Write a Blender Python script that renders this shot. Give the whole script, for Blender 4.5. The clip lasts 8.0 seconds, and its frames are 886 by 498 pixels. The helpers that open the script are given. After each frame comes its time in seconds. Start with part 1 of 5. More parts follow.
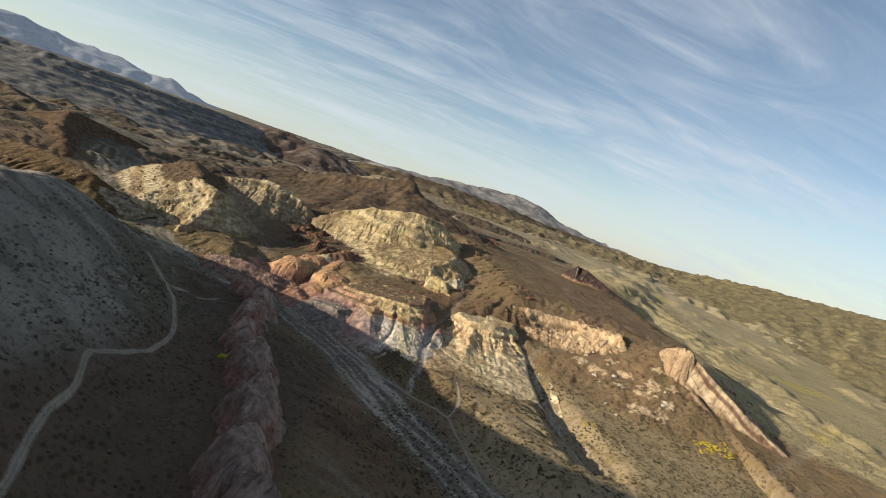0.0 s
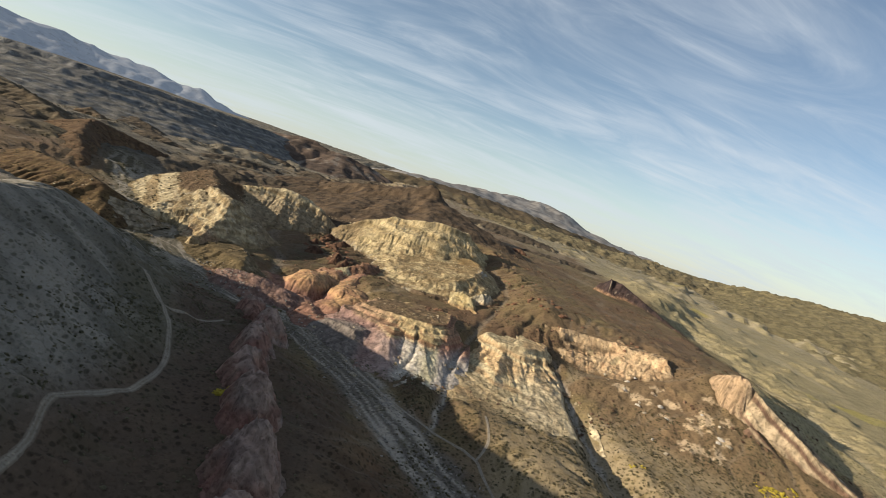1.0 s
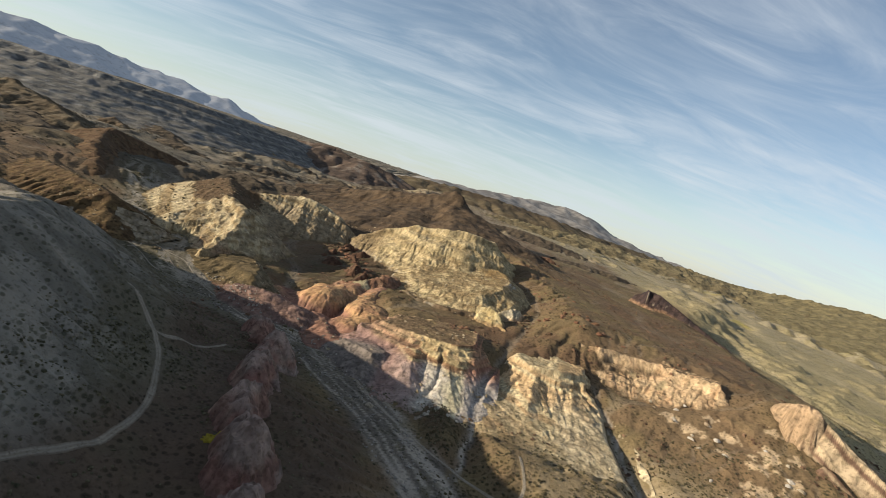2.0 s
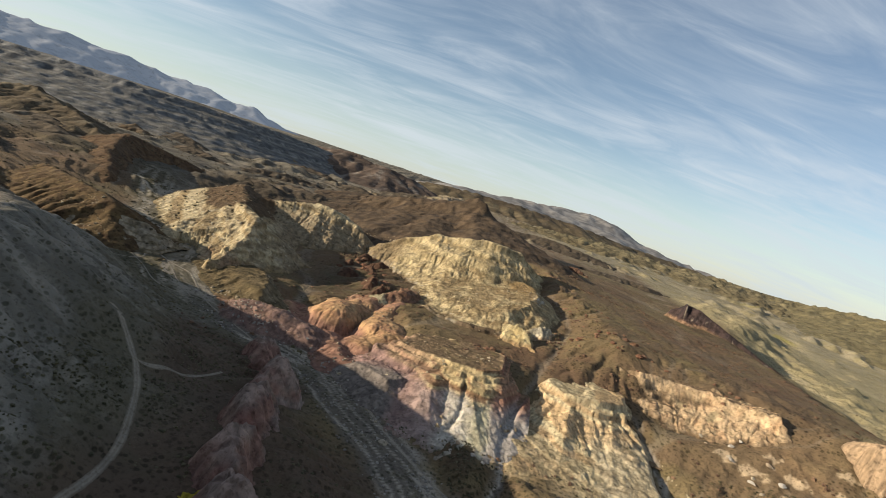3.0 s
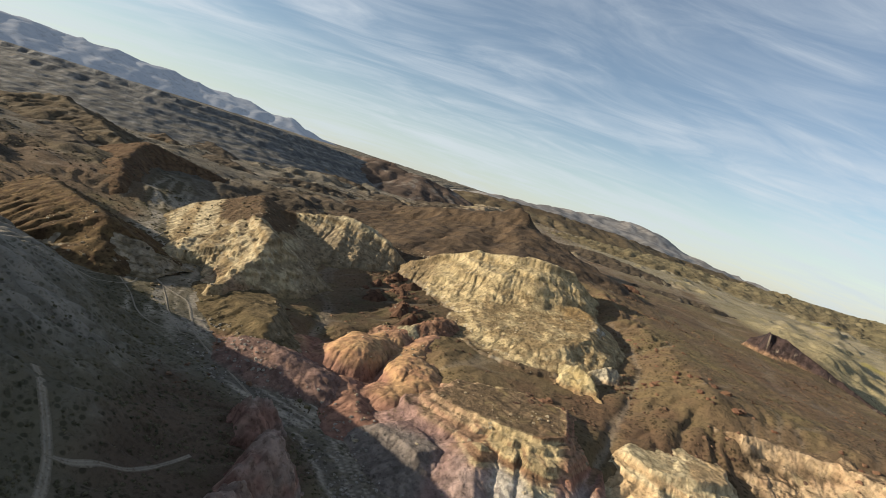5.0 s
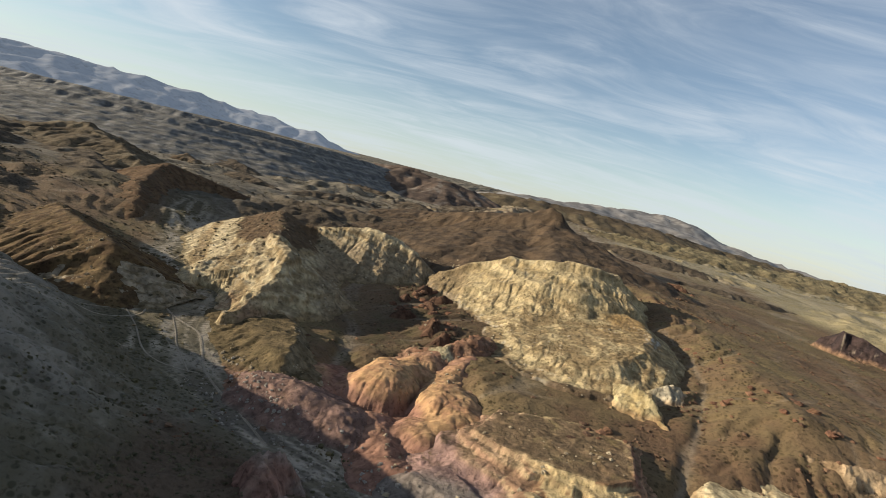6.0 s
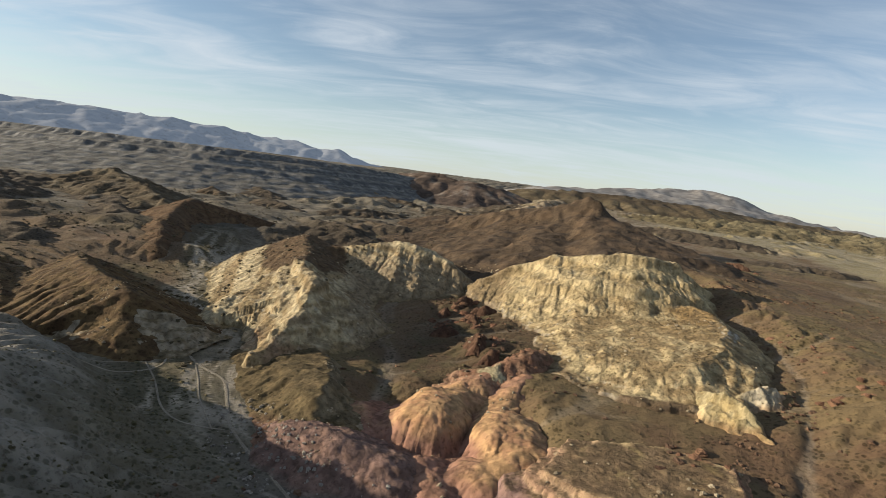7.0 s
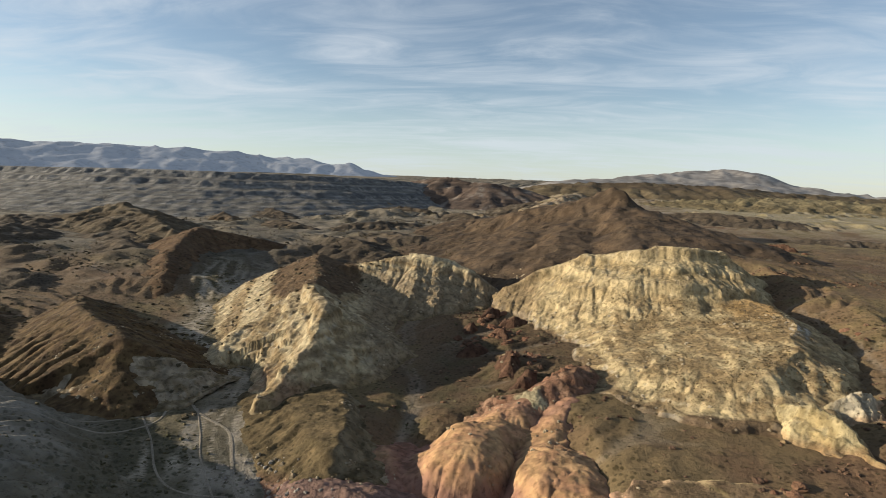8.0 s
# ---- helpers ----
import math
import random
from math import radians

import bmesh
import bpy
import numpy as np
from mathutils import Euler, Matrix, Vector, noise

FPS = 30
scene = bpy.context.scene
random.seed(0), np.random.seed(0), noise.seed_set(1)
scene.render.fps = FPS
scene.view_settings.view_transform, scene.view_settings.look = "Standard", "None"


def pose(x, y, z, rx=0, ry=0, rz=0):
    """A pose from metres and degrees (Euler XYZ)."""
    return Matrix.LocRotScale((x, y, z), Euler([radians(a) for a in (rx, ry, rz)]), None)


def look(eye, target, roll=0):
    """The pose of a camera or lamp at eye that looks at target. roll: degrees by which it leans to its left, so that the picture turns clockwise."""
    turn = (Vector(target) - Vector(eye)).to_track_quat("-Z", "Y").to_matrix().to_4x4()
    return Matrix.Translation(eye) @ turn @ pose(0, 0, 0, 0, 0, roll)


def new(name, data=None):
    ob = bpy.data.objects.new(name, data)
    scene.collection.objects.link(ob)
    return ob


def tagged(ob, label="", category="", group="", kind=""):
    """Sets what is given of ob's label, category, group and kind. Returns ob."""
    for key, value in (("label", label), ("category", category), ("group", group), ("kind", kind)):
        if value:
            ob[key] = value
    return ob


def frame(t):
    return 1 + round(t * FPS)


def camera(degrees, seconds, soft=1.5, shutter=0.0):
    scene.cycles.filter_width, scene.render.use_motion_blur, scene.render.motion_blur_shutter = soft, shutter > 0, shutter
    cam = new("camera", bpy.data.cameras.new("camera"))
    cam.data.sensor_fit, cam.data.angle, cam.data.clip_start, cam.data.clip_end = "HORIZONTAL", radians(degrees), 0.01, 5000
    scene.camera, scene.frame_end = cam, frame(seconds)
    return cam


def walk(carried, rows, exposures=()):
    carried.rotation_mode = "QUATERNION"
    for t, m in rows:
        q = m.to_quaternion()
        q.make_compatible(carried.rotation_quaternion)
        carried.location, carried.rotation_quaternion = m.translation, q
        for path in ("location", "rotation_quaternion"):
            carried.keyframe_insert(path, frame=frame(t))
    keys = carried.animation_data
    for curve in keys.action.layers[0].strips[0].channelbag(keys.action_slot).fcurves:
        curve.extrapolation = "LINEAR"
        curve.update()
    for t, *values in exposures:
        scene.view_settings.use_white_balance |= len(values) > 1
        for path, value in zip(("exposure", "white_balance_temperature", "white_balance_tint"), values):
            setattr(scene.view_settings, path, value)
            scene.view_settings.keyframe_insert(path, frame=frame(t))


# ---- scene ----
cam = camera(82.5, 8.0, soft=0.75)
PATH = [
    (0, (0.206, -0.245, 61.025), (0.277, 1.743, 60.81), 18.5),
    (0.5, (-0.788, 9.539, 61.327), (-0.763, 11.527, 61.11), 18.9),
    (1, (-1.403, 18.834, 61.693), (-1.428, 20.822, 61.475), 18.4),
    (1.5, (-2.304, 28.333, 62.041), (-2.378, 30.319, 61.819), 18.0),
    (3, (-6.122, 56.361, 61.989), (-6.33, 58.337, 61.762), 17.8),
    (3.5, (-7.92, 65.492, 61.76), (-8.169, 67.463, 61.533), 17.7),
    (4, (-10.019, 74.846, 61.912), (-10.307, 76.812, 61.681), 17.8),
    (4.5, (-12.299, 83.918, 61.979), (-12.623, 85.877, 61.744), 18.1),
    (6, (-19.612, 111.297, 62.233), (-20.068, 113.228, 61.979), 14.0),
    (6.5, (-22.33, 120.085, 61.833), (-22.852, 121.998, 61.569), 10.3),
    (7, (-25.091, 128.875, 61.927), (-25.675, 130.77, 61.662), 7.0),
    (7.5, (-27.765, 137.554, 61.993), (-28.396, 139.434, 61.733), 4.1),
    (8, (-30.682, 146.267, 62.069), (-31.34, 148.139, 61.815), 1.7),
]
walk(cam, [(t, look(eye, target, roll)) for t, eye, target, roll in PATH])

# ---- sky and sun ----
SUN_AZ, SUN_EL = radians(252.0), radians(14.2)      # compass bearing from +y towards +x, height above the horizon
sun_way = Vector((math.sin(SUN_AZ) * math.cos(SUN_EL), math.cos(SUN_AZ) * math.cos(SUN_EL), math.sin(SUN_EL)))
sun = new("sun", bpy.data.lights.new("sun", "SUN"))
sun.data.energy, sun.data.angle, sun.data.color = 7.3, radians(0.6), (0.98, 0.85, 0.65)
sun.matrix_world = look(sun_way * 800, (0, 0, 0))

world = bpy.data.worlds.new("sky")
scene.world = world
world.use_nodes = True
nt = world.node_tree
nt.nodes.clear()


def node(tree, kind, **inputs):
    """A node with its sockets set by position (i0, i1...) or left to links."""
    n = tree.nodes.new(kind)
    for key, value in inputs.items():
        n.inputs[int(key[1:])].default_value = value
    return n


def maths(tree, op, a, b=0.0, clamp=False):
    n = tree.nodes.new("ShaderNodeMath")
    n.operation, n.use_clamp = op, clamp
    for i, v in enumerate((a, b)):
        if isinstance(v, (int, float)):
            n.inputs[i].default_value = v
        else:
            tree.links.new(v, n.inputs[i])
    return n.outputs[0]


def mixed(tree, fac, a, b, blend="MIX"):
    n = tree.nodes.new("ShaderNodeMix")
    n.data_type, n.blend_type = "RGBA", blend
    for i, v in ((0, fac), (6, a), (7, b)):
        if isinstance(v, (int, float)):
            n.inputs[i].default_value = v
        elif isinstance(v, tuple):
            n.inputs[i].default_value = (*v, 1.0) if len(v) == 3 else v
        else:
            tree.links.new(v, n.inputs[i])
    return n.outputs[2]


def ramp(tree, value, lo, hi, out_lo=0.0, out_hi=1.0):
    n = tree.nodes.new("ShaderNodeMapRange")
    n.interpolation_type = "SMOOTHSTEP"
    tree.links.new(value, n.inputs[0])
    for i, v in enumerate((lo, hi, out_lo, out_hi)):
        n.inputs[i + 1].default_value = v
    return n.outputs[0]


def noise_tex(tree, vector, scale, detail=4.0, rough=0.55, distortion=0.0):
    n = tree.nodes.new("ShaderNodeTexNoise")
    n.inputs["Scale"].default_value, n.inputs["Detail"].default_value = scale, detail
    n.inputs["Roughness"].default_value, n.inputs["Distortion"].default_value = rough, distortion
    if vector is not None:
        tree.links.new(vector, n.inputs["Vector"])
    return n.outputs["Fac"]


def build_sky():
    sky = nt.nodes.new("ShaderNodeTexSky")
    sky.sky_type, sky.sun_disc = "NISHITA", False
    sky.sun_elevation, sky.sun_rotation = SUN_EL, SUN_AZ
    sky.air_density, sky.dust_density, sky.ozone_density, sky.altitude = 1.0, 0.6, 1.2, 900
    coords = nt.nodes.new("ShaderNodeTexCoord").outputs["Generated"]
    split = nt.nodes.new("ShaderNodeSeparateXYZ")
    nt.links.new(coords, split.inputs[0])
    up = maths(nt, "ADD", maths(nt, "MAXIMUM", split.outputs[2], 0.0), 0.12)
    u, v = maths(nt, "DIVIDE", split.outputs[0], up), maths(nt, "DIVIDE", split.outputs[1], up)
    # high streaks, drawn out across the way of flight
    a, b = math.cos(radians(14)), math.sin(radians(14))
    along = maths(nt, "ADD", maths(nt, "MULTIPLY", u, a * 0.55), maths(nt, "MULTIPLY", v, b * 0.55))
    across = maths(nt, "ADD", maths(nt, "MULTIPLY", u, -b * 1.35), maths(nt, "MULTIPLY", v, a * 1.35))
    joined = nt.nodes.new("ShaderNodeCombineXYZ")
    nt.links.new(along, joined.inputs[0])
    nt.links.new(across, joined.inputs[1])
    joined.inputs[2].default_value = 3.7
    broad = noise_tex(nt, joined.outputs[0], 0.62, 3.0, 0.5, 0.9)
    fine = noise_tex(nt, joined.outputs[0], 1.9, 8.0, 0.6, 1.8)
    veil = maths(nt, "ADD", maths(nt, "MULTIPLY", broad, 0.62), maths(nt, "MULTIPLY", fine, 0.42))
    cover = ramp(nt, veil, 0.40, 0.74, 0.08, 0.80)
    clouds = mixed(nt, cover, sky.outputs[0], (5.25, 5.7, 6.15))
    # pale haze close to the horizon
    haze = ramp(nt, split.outputs[2], 0.0, 0.2, 0.55, 0.0)
    clouds = mixed(nt, haze, clouds, (4.55, 5.25, 5.45))
    back = nt.nodes.new("ShaderNodeBackground")
    back.inputs[1].default_value = 0.095
    nt.links.new(clouds, back.inputs[0])
    out = nt.nodes.new("ShaderNodeOutputWorld")
    nt.links.new(back.outputs[0], out.inputs[0])


build_sky()
scene.view_settings.exposure = 0.5

# ---- materials ----


def earth(name, lump=0.35, grain=2.5, speckle=0.35, bump=0.5, rough=0.95, dark=(0.45, 0.42, 0.40), deep=0.7, tufts=0.0, rugged=0.0, crag=0.2, bedded=0.0):
    """Bare rock or soil: the colour of its beds comes from the geometry's own tint, with blotches, grains and relief over it."""
    m = bpy.data.materials.new(name)
    m.use_nodes = True
    tree = m.node_tree
    tree.nodes.clear()
    tint = tree.nodes.new("ShaderNodeAttribute")
    tint.attribute_name = "tint"
    place = tree.nodes.new("ShaderNodeNewGeometry").outputs["Position"]
    blotch = noise_tex(tree, place, lump, 5.0, 0.6, 0.3)
    grains = noise_tex(tree, place, grain, 6.0, 0.7)
    stones = tree.nodes.new("ShaderNodeTexVoronoi")
    stones.inputs["Scale"].default_value = grain * 0.55
    tree.links.new(place, stones.inputs["Vector"])
    col = mixed(tree, ramp(tree, blotch, 0.35, 0.7, 0.0, 0.55), tint.outputs["Color"], mixed(tree, 1.0, tint.outputs["Color"], (1.3, 1.27, 1.2), "MULTIPLY"))
    col = mixed(tree, ramp(tree, grains, 0.5, 0.32, 0.0, 0.75), col, mixed(tree, 1.0, col, dark, "MULTIPLY"))
    col = mixed(tree, ramp(tree, stones.outputs["Distance"], 0.30, 0.12, 0.0, speckle), col, mixed(tree, 1.0, col, (1.45, 1.42, 1.38), "MULTIPLY"))
    if tufts:
        spots = tree.nodes.new("ShaderNodeTexVoronoi")
        spots.inputs["Scale"].default_value, spots.inputs["Randomness"].default_value = 0.62, 1.0
        tree.links.new(place, spots.inputs["Vector"])
        fields = noise_tex(tree, place, 0.055, 3.0, 0.6)
        dots = maths(tree, "MULTIPLY", ramp(tree, spots.outputs["Distance"], 0.42, 0.22), ramp(tree, fields, 0.36, 0.6, 0.25, 1.0))
        col = mixed(tree, maths(tree, "MULTIPLY", dots, tufts), col, mixed(tree, 1.0, col, (0.40, 0.42, 0.36), "MULTIPLY"))
    shade = tree.nodes.new("ShaderNodeBsdfPrincipled")
    shade.inputs["Roughness"].default_value = rough
    shade.inputs["Specular IOR Level"].default_value = 0.15
    tree.links.new(col, shade.inputs["Base Color"])
    relief = tree.nodes.new("ShaderNodeBump")
    relief.inputs["Strength"].default_value, relief.inputs["Distance"].default_value = bump, deep
    height = maths(tree, "ADD", grains, maths(tree, "MULTIPLY", blotch, 1.2))
    tree.links.new(height, relief.inputs["Height"])
    if rugged:
        # broken faces and cracks a few metres apart
        ridges = tree.nodes.new("ShaderNodeTexNoise")
        ridges.noise_type = "RIDGED_MULTIFRACTAL"
        ridges.inputs["Scale"].default_value, ridges.inputs["Detail"].default_value, ridges.inputs["Distortion"].default_value = crag, 5.0, 0.6
        tree.links.new(place, ridges.inputs["Vector"])
        broken = tree.nodes.new("ShaderNodeBump")
        broken.inputs["Strength"].default_value, broken.inputs["Distance"].default_value = 1.0, rugged
        # level beds that stand out of the faces
        flat = tree.nodes.new("ShaderNodeMapping")
        flat.inputs["Scale"].default_value, flat.inputs["Rotation"].default_value = (0.06, 0.06, 0.42), (0.06, -0.09, 0.0)
        tree.links.new(place, flat.inputs["Vector"])
        layers = noise_tex(tree, flat.outputs[0], 1.0, 5.0, 0.62, 0.6)
        tree.links.new(maths(tree, "ADD", ridges.outputs["Fac"], maths(tree, "MULTIPLY", layers, bedded)), broken.inputs["Height"])
        tree.links.new(broken.outputs[0], relief.inputs["Normal"])
    tree.links.new(relief.outputs[0], shade.inputs["Normal"])
    out = tree.nodes.new("ShaderNodeOutputMaterial")
    tree.links.new(shade.outputs[0], out.inputs[0])
    return m


soil_mat = earth("soil", 0.12, 1.2, 0.3, 0.9, deep=0.45, tufts=0.9, rugged=0.6, crag=0.2)
rock_mat = earth("eroded_rock", 0.25, 1.0, 0.25, 1.0, deep=0.6, tufts=0.45, rugged=0.9, crag=0.22, bedded=0.5)
smooth_mat = earth("clay", 0.2, 0.8, 0.08, 0.7, deep=0.4, rugged=0.25, crag=0.14)
gravel_mat = earth("gravel", 0.3, 2.0, 0.6, 0.7)


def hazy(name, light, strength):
    """Rock of far mountains; the haze before them is put in as its own faint glow."""
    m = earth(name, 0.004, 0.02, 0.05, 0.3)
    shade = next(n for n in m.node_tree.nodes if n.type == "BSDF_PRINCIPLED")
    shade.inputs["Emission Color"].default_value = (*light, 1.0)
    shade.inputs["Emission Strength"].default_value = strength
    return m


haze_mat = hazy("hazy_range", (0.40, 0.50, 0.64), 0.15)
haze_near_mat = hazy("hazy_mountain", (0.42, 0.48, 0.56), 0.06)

# ---- shapes of the land ----
PERM = np.random.RandomState(7).permutation(256)
_turns = PERM[(PERM[:, None] + np.arange(256)[None, :]) & 255] * (2 * np.pi / 256)
GRAD_X, GRAD_Y = np.cos(_turns).astype(np.float32).reshape(-1), np.sin(_turns).astype(np.float32).reshape(-1)


def gnoise(x, y, seed=0):
    """Gradient noise, about -1 to 1."""
    x, y = np.asarray(x, np.float32), np.asarray(y, np.float32)
    xi, yi = np.floor(x), np.floor(y)
    fx, fy = x - xi, y - yi
    xi, yi = (xi.astype(np.int32) + seed * 37) & 255, (yi.astype(np.int32) + seed * 91) & 255
    u, v = fx * fx * fx * (fx * (fx * 6 - 15) + 10), fy * fy * fy * (fy * (fy * 6 - 15) + 10)
    x2, y2 = ((xi + 1) & 255) << 8, (yi + 1) & 255
    xi = xi << 8

    def corner(k, dx, dy):
        return GRAD_X[k] * dx + GRAD_Y[k] * dy
    low = corner(xi | yi, fx, fy)
    low = low + u * (corner(x2 | yi, fx - 1, fy) - low)
    high = corner(xi | y2, fx, fy - 1)
    high = high + u * (corner(x2 | y2, fx - 1, fy - 1) - high)
    return 1.5 * (low + v * (high - low))


def fbm(x, y, size, octaves=4, seed=0, gain=0.5, ridge=False):
    total, amp, norm, k = 0.0, 1.0, 0.0, 1.0 / size
    for i in range(octaves):
        n = gnoise(x * k + 13.7 * i, y * k - 7.3 * i, seed + i)
        total = total + amp * ((1 - 2 * np.abs(n)) if ridge else n)
        norm += amp
        amp, k = amp * gain, k * 2.03
    return total / norm


def step(v, lo, hi):
    t = np.clip((v - lo) / (hi - lo), 0, 1)
    return t * t * (3 - 2 * t)


def smax(a, b, k):
    h = np.clip(0.5 + 0.5 * (a - b) / k, 0, 1)
    return b + (a - b) * h + k * h * (1 - h)


def smin(a, b, k):
    return -smax(-a, -b, k)


def nearest(x, y, pts, closed=False):
    """Distance to a line of points, its sign (minus to the left), the way along it, and the points' further values there."""
    pts = [tuple(map(float, p)) for p in pts]
    pairs = list(zip(pts, pts[1:] + pts[:1] if closed else pts[1:]))
    best = np.full(x.shape, 1e18, np.float32)
    side, way = np.zeros(x.shape, np.float32), np.zeros(x.shape, np.float32)
    vals = [np.zeros(x.shape, np.float32) for _ in range(len(pts[0]) - 2)]
    qx, qy = np.zeros(x.shape, np.float32), np.zeros(x.shape, np.float32)
    run = 0.0
    for p, q in pairs:
        ex, ey = q[0] - p[0], q[1] - p[1]
        length = math.hypot(ex, ey)
        t = np.clip(((x - p[0]) * ex + (y - p[1]) * ey) / (length * length), 0, 1)
        nx, ny = p[0] + t * ex, p[1] + t * ey
        d = (x - nx) ** 2 + (y - ny) ** 2
        m = d < best
        best = np.where(m, d, best)
        side = np.where(m, np.sign((x - p[0]) * ey - (y - p[1]) * ex), side)
        way = np.where(m, run + t * length, way)
        qx, qy = np.where(m, nx, qx), np.where(m, ny, qy)
        for i in range(len(vals)):
            vals[i] = np.where(m, p[2 + i] + t * (q[2 + i] - p[2 + i]), vals[i])
        run += length
    return np.sqrt(best), side, way, vals, qx, qy


def within(x, y, poly):
    """Signed distance to a closed outline (minus inside), the way round it, and the nearest place on it."""
    d, _, way, _, qx, qy = nearest(x, y, [p[:2] for p in poly], True)
    ins = np.zeros(x.shape, bool)
    for (ax, ay, *_), (bx, by, *_) in zip(poly, list(poly[1:]) + [poly[0]]):
        if ay == by:
            continue
        ins ^= ((ay > y) != (by > y)) & (x < (bx - ax) * (y - ay) / (by - ay) + ax)
    return np.where(ins, -d, d), way, qx, qy


def flutes(way, d, size, seed):
    """Gullies that run straight down a slope: 0 on their spurs to 1 in their beds."""
    wob = 0.35 * gnoise(way / size * 0.5, d / size * 0.5, seed + 5)
    a = np.abs(gnoise(way / size + wob, d / (size * 6), seed))
    b = np.abs(gnoise(way / size * 2.3 + wob, d / (size * 4), seed + 1))
    where = step(gnoise(way / (size * 4), d / (size * 5), seed + 9), -0.25, 0.45)
    return (1 - np.clip(a * 1.5 + b * 0.6, 0, 1)) * (0.12 + 0.5 * where)


def mesa(x, y, poly, z, gx=0.0, gy=0.0, cliff=3.0, steep=1.6, slope=0.5, flute=2.0, size=7.0, seed=0, warp=2.0, rough=0.5):
    """A block of land with an outline, a top that may dip, a cliff and the slope below it."""
    wx, wy = warp * fbm(x, y, 16, 3, seed + 20), warp * fbm(x, y, 16, 3, seed + 30)
    d, way, qx, qy = within(x + wx, y + wy, poly)
    cx, cy = sum(p[0] for p in poly) / len(poly), sum(p[1] for p in poly) / len(poly)
    out = d > 0
    top = z + gx * (np.where(out, qx, x) - cx) + gy * (np.where(out, qy, y) - cy)
    d = d + flute * flutes(way, d, size, seed) * step(d, -1.5, 4.0)
    o = np.maximum(d, 0)
    return top - steep * np.minimum(o, cliff) - slope * np.maximum(o - cliff, 0) + rough * fbm(x, y, 5, 4, seed + 40)


def crest(x, y, pts, left=0.6, right=0.6, blunt=1.5, flute=2.0, size=7.0, seed=0, warp=2.0, rough=0.5, cliff=0.0, steep=1.5):
    """A ridge along a line with heights; its flanks fall off at two slopes, from a cliff where there is one."""
    wide = max(16, 1.5 * size)
    wx, wy = warp * fbm(x, y, wide, 3, seed + 20), warp * fbm(x, y, wide, 3, seed + 30)
    d, side, way, (z,), _, _ = nearest(x + wx, y + wy, pts)
    d = d + flute * flutes(way + side * 40, d, size, seed) * step(d, 0.5, 6.0)
    d = np.sqrt(d * d + blunt * blunt) - blunt
    fall = np.where(side < 0, left, right)
    return z - steep * np.minimum(d, cliff) - fall * np.maximum(d - cliff, 0) + rough * fbm(x, y, 5, 4, seed + 40)


def ribs(way, d, size, seed):
    """Sharp rain gullies down a bare slope: 0 on the rounded spurs to 1 in the gully beds."""
    wob = 0.3 * gnoise(way / size * 0.4, d / size * 0.4, seed + 5)
    a = np.abs(gnoise(way / size + wob, d / (size * 7), seed))
    b = np.abs(gnoise(way / (size * 0.42) + 2 * wob, d / (size * 4), seed + 1))
    where = step(gnoise(way / (size * 3.1) + 4.7, d / (size * 3), seed + 9), -0.35, 0.35)
    return np.clip(1.1 - 1.7 * a - 0.6 * b, 0, 1) * (0.3 + 0.7 * where)


def bluff(x, y, poly, z, profile, gx=0.0, gy=0.0, rib=2.0, size=6.0, seed=0, warp=2.0, rough=0.4):
    """A block of land whose sides follow a profile of (distance from the rim, drop): cliffs, benches and fans, with rain gullies."""
    wx, wy = warp * fbm(x, y, 16, 3, seed + 20), warp * fbm(x, y, 16, 3, seed + 30)
    d, way, qx, qy = within(x + wx, y + wy, poly)
    cx, cy = sum(p[0] for p in poly) / len(poly), sum(p[1] for p in poly) / len(poly)
    out = d > 0
    top = z + gx * (np.where(out, qx, x) - cx) + gy * (np.where(out, qy, y) - cy)
    o = np.maximum(d + rib * ribs(way, d, size, seed) * step(d, -1.5, 5.0), 0)
    return top - np.interp(o, [p[0] for p in profile], [p[1] for p in profile]) + rough * fbm(x, y, 5, 4, seed + 40)


def hogback(x, y, pts, left, right, rib=2.0, size=6.0, seed=0, warp=2.0, rough=0.4):
    """A ridge along a line with heights; each flank follows a profile of (distance, drop)."""
    wx, wy = warp * fbm(x, y, 18, 3, seed + 20), warp * fbm(x, y, 18, 3, seed + 30)
    d, side, way, (z,), _, _ = nearest(x + wx, y + wy, pts)
    o = np.maximum(d + rib * ribs(way + side * 40, d, size, seed) * step(d, 1.0, 7.0), 0)
    falls = [np.interp(o, [p[0] for p in prof], [p[1] for p in prof]) for prof in (left, right)]
    return z - np.where(side < 0, falls[0], falls[1]) + rough * fbm(x, y, 5, 4, seed + 40)


def dome(x, y, cx, cy, rx, ry, turn, z0, high, blunt=2.0, seed=0, lumps=0.12):
    """A rounded knoll."""
    c, s = math.cos(radians(turn)), math.sin(radians(turn))
    u, v = ((x - cx) * c + (y - cy) * s) / rx, (-(x - cx) * s + (y - cy) * c) / ry
    ang = np.arctan2(v, u)
    r = np.hypot(u, v) * (1 + lumps * fbm(x, y, min(rx, ry) * 0.7, 3, seed)) + lumps * 0.8 * flutes(ang * min(rx, ry), r_safe(u, v) * rx, min(rx, ry) * 0.35, seed + 3) * step(np.hypot(u, v), 0.3, 1.0)
    return z0 + high * np.where(r < 1, (1 - np.minimum(r, 1) ** blunt), -1.2 * (r - 1) * blunt * 0.6)


def r_safe(u, v):
    return np.hypot(u, v)


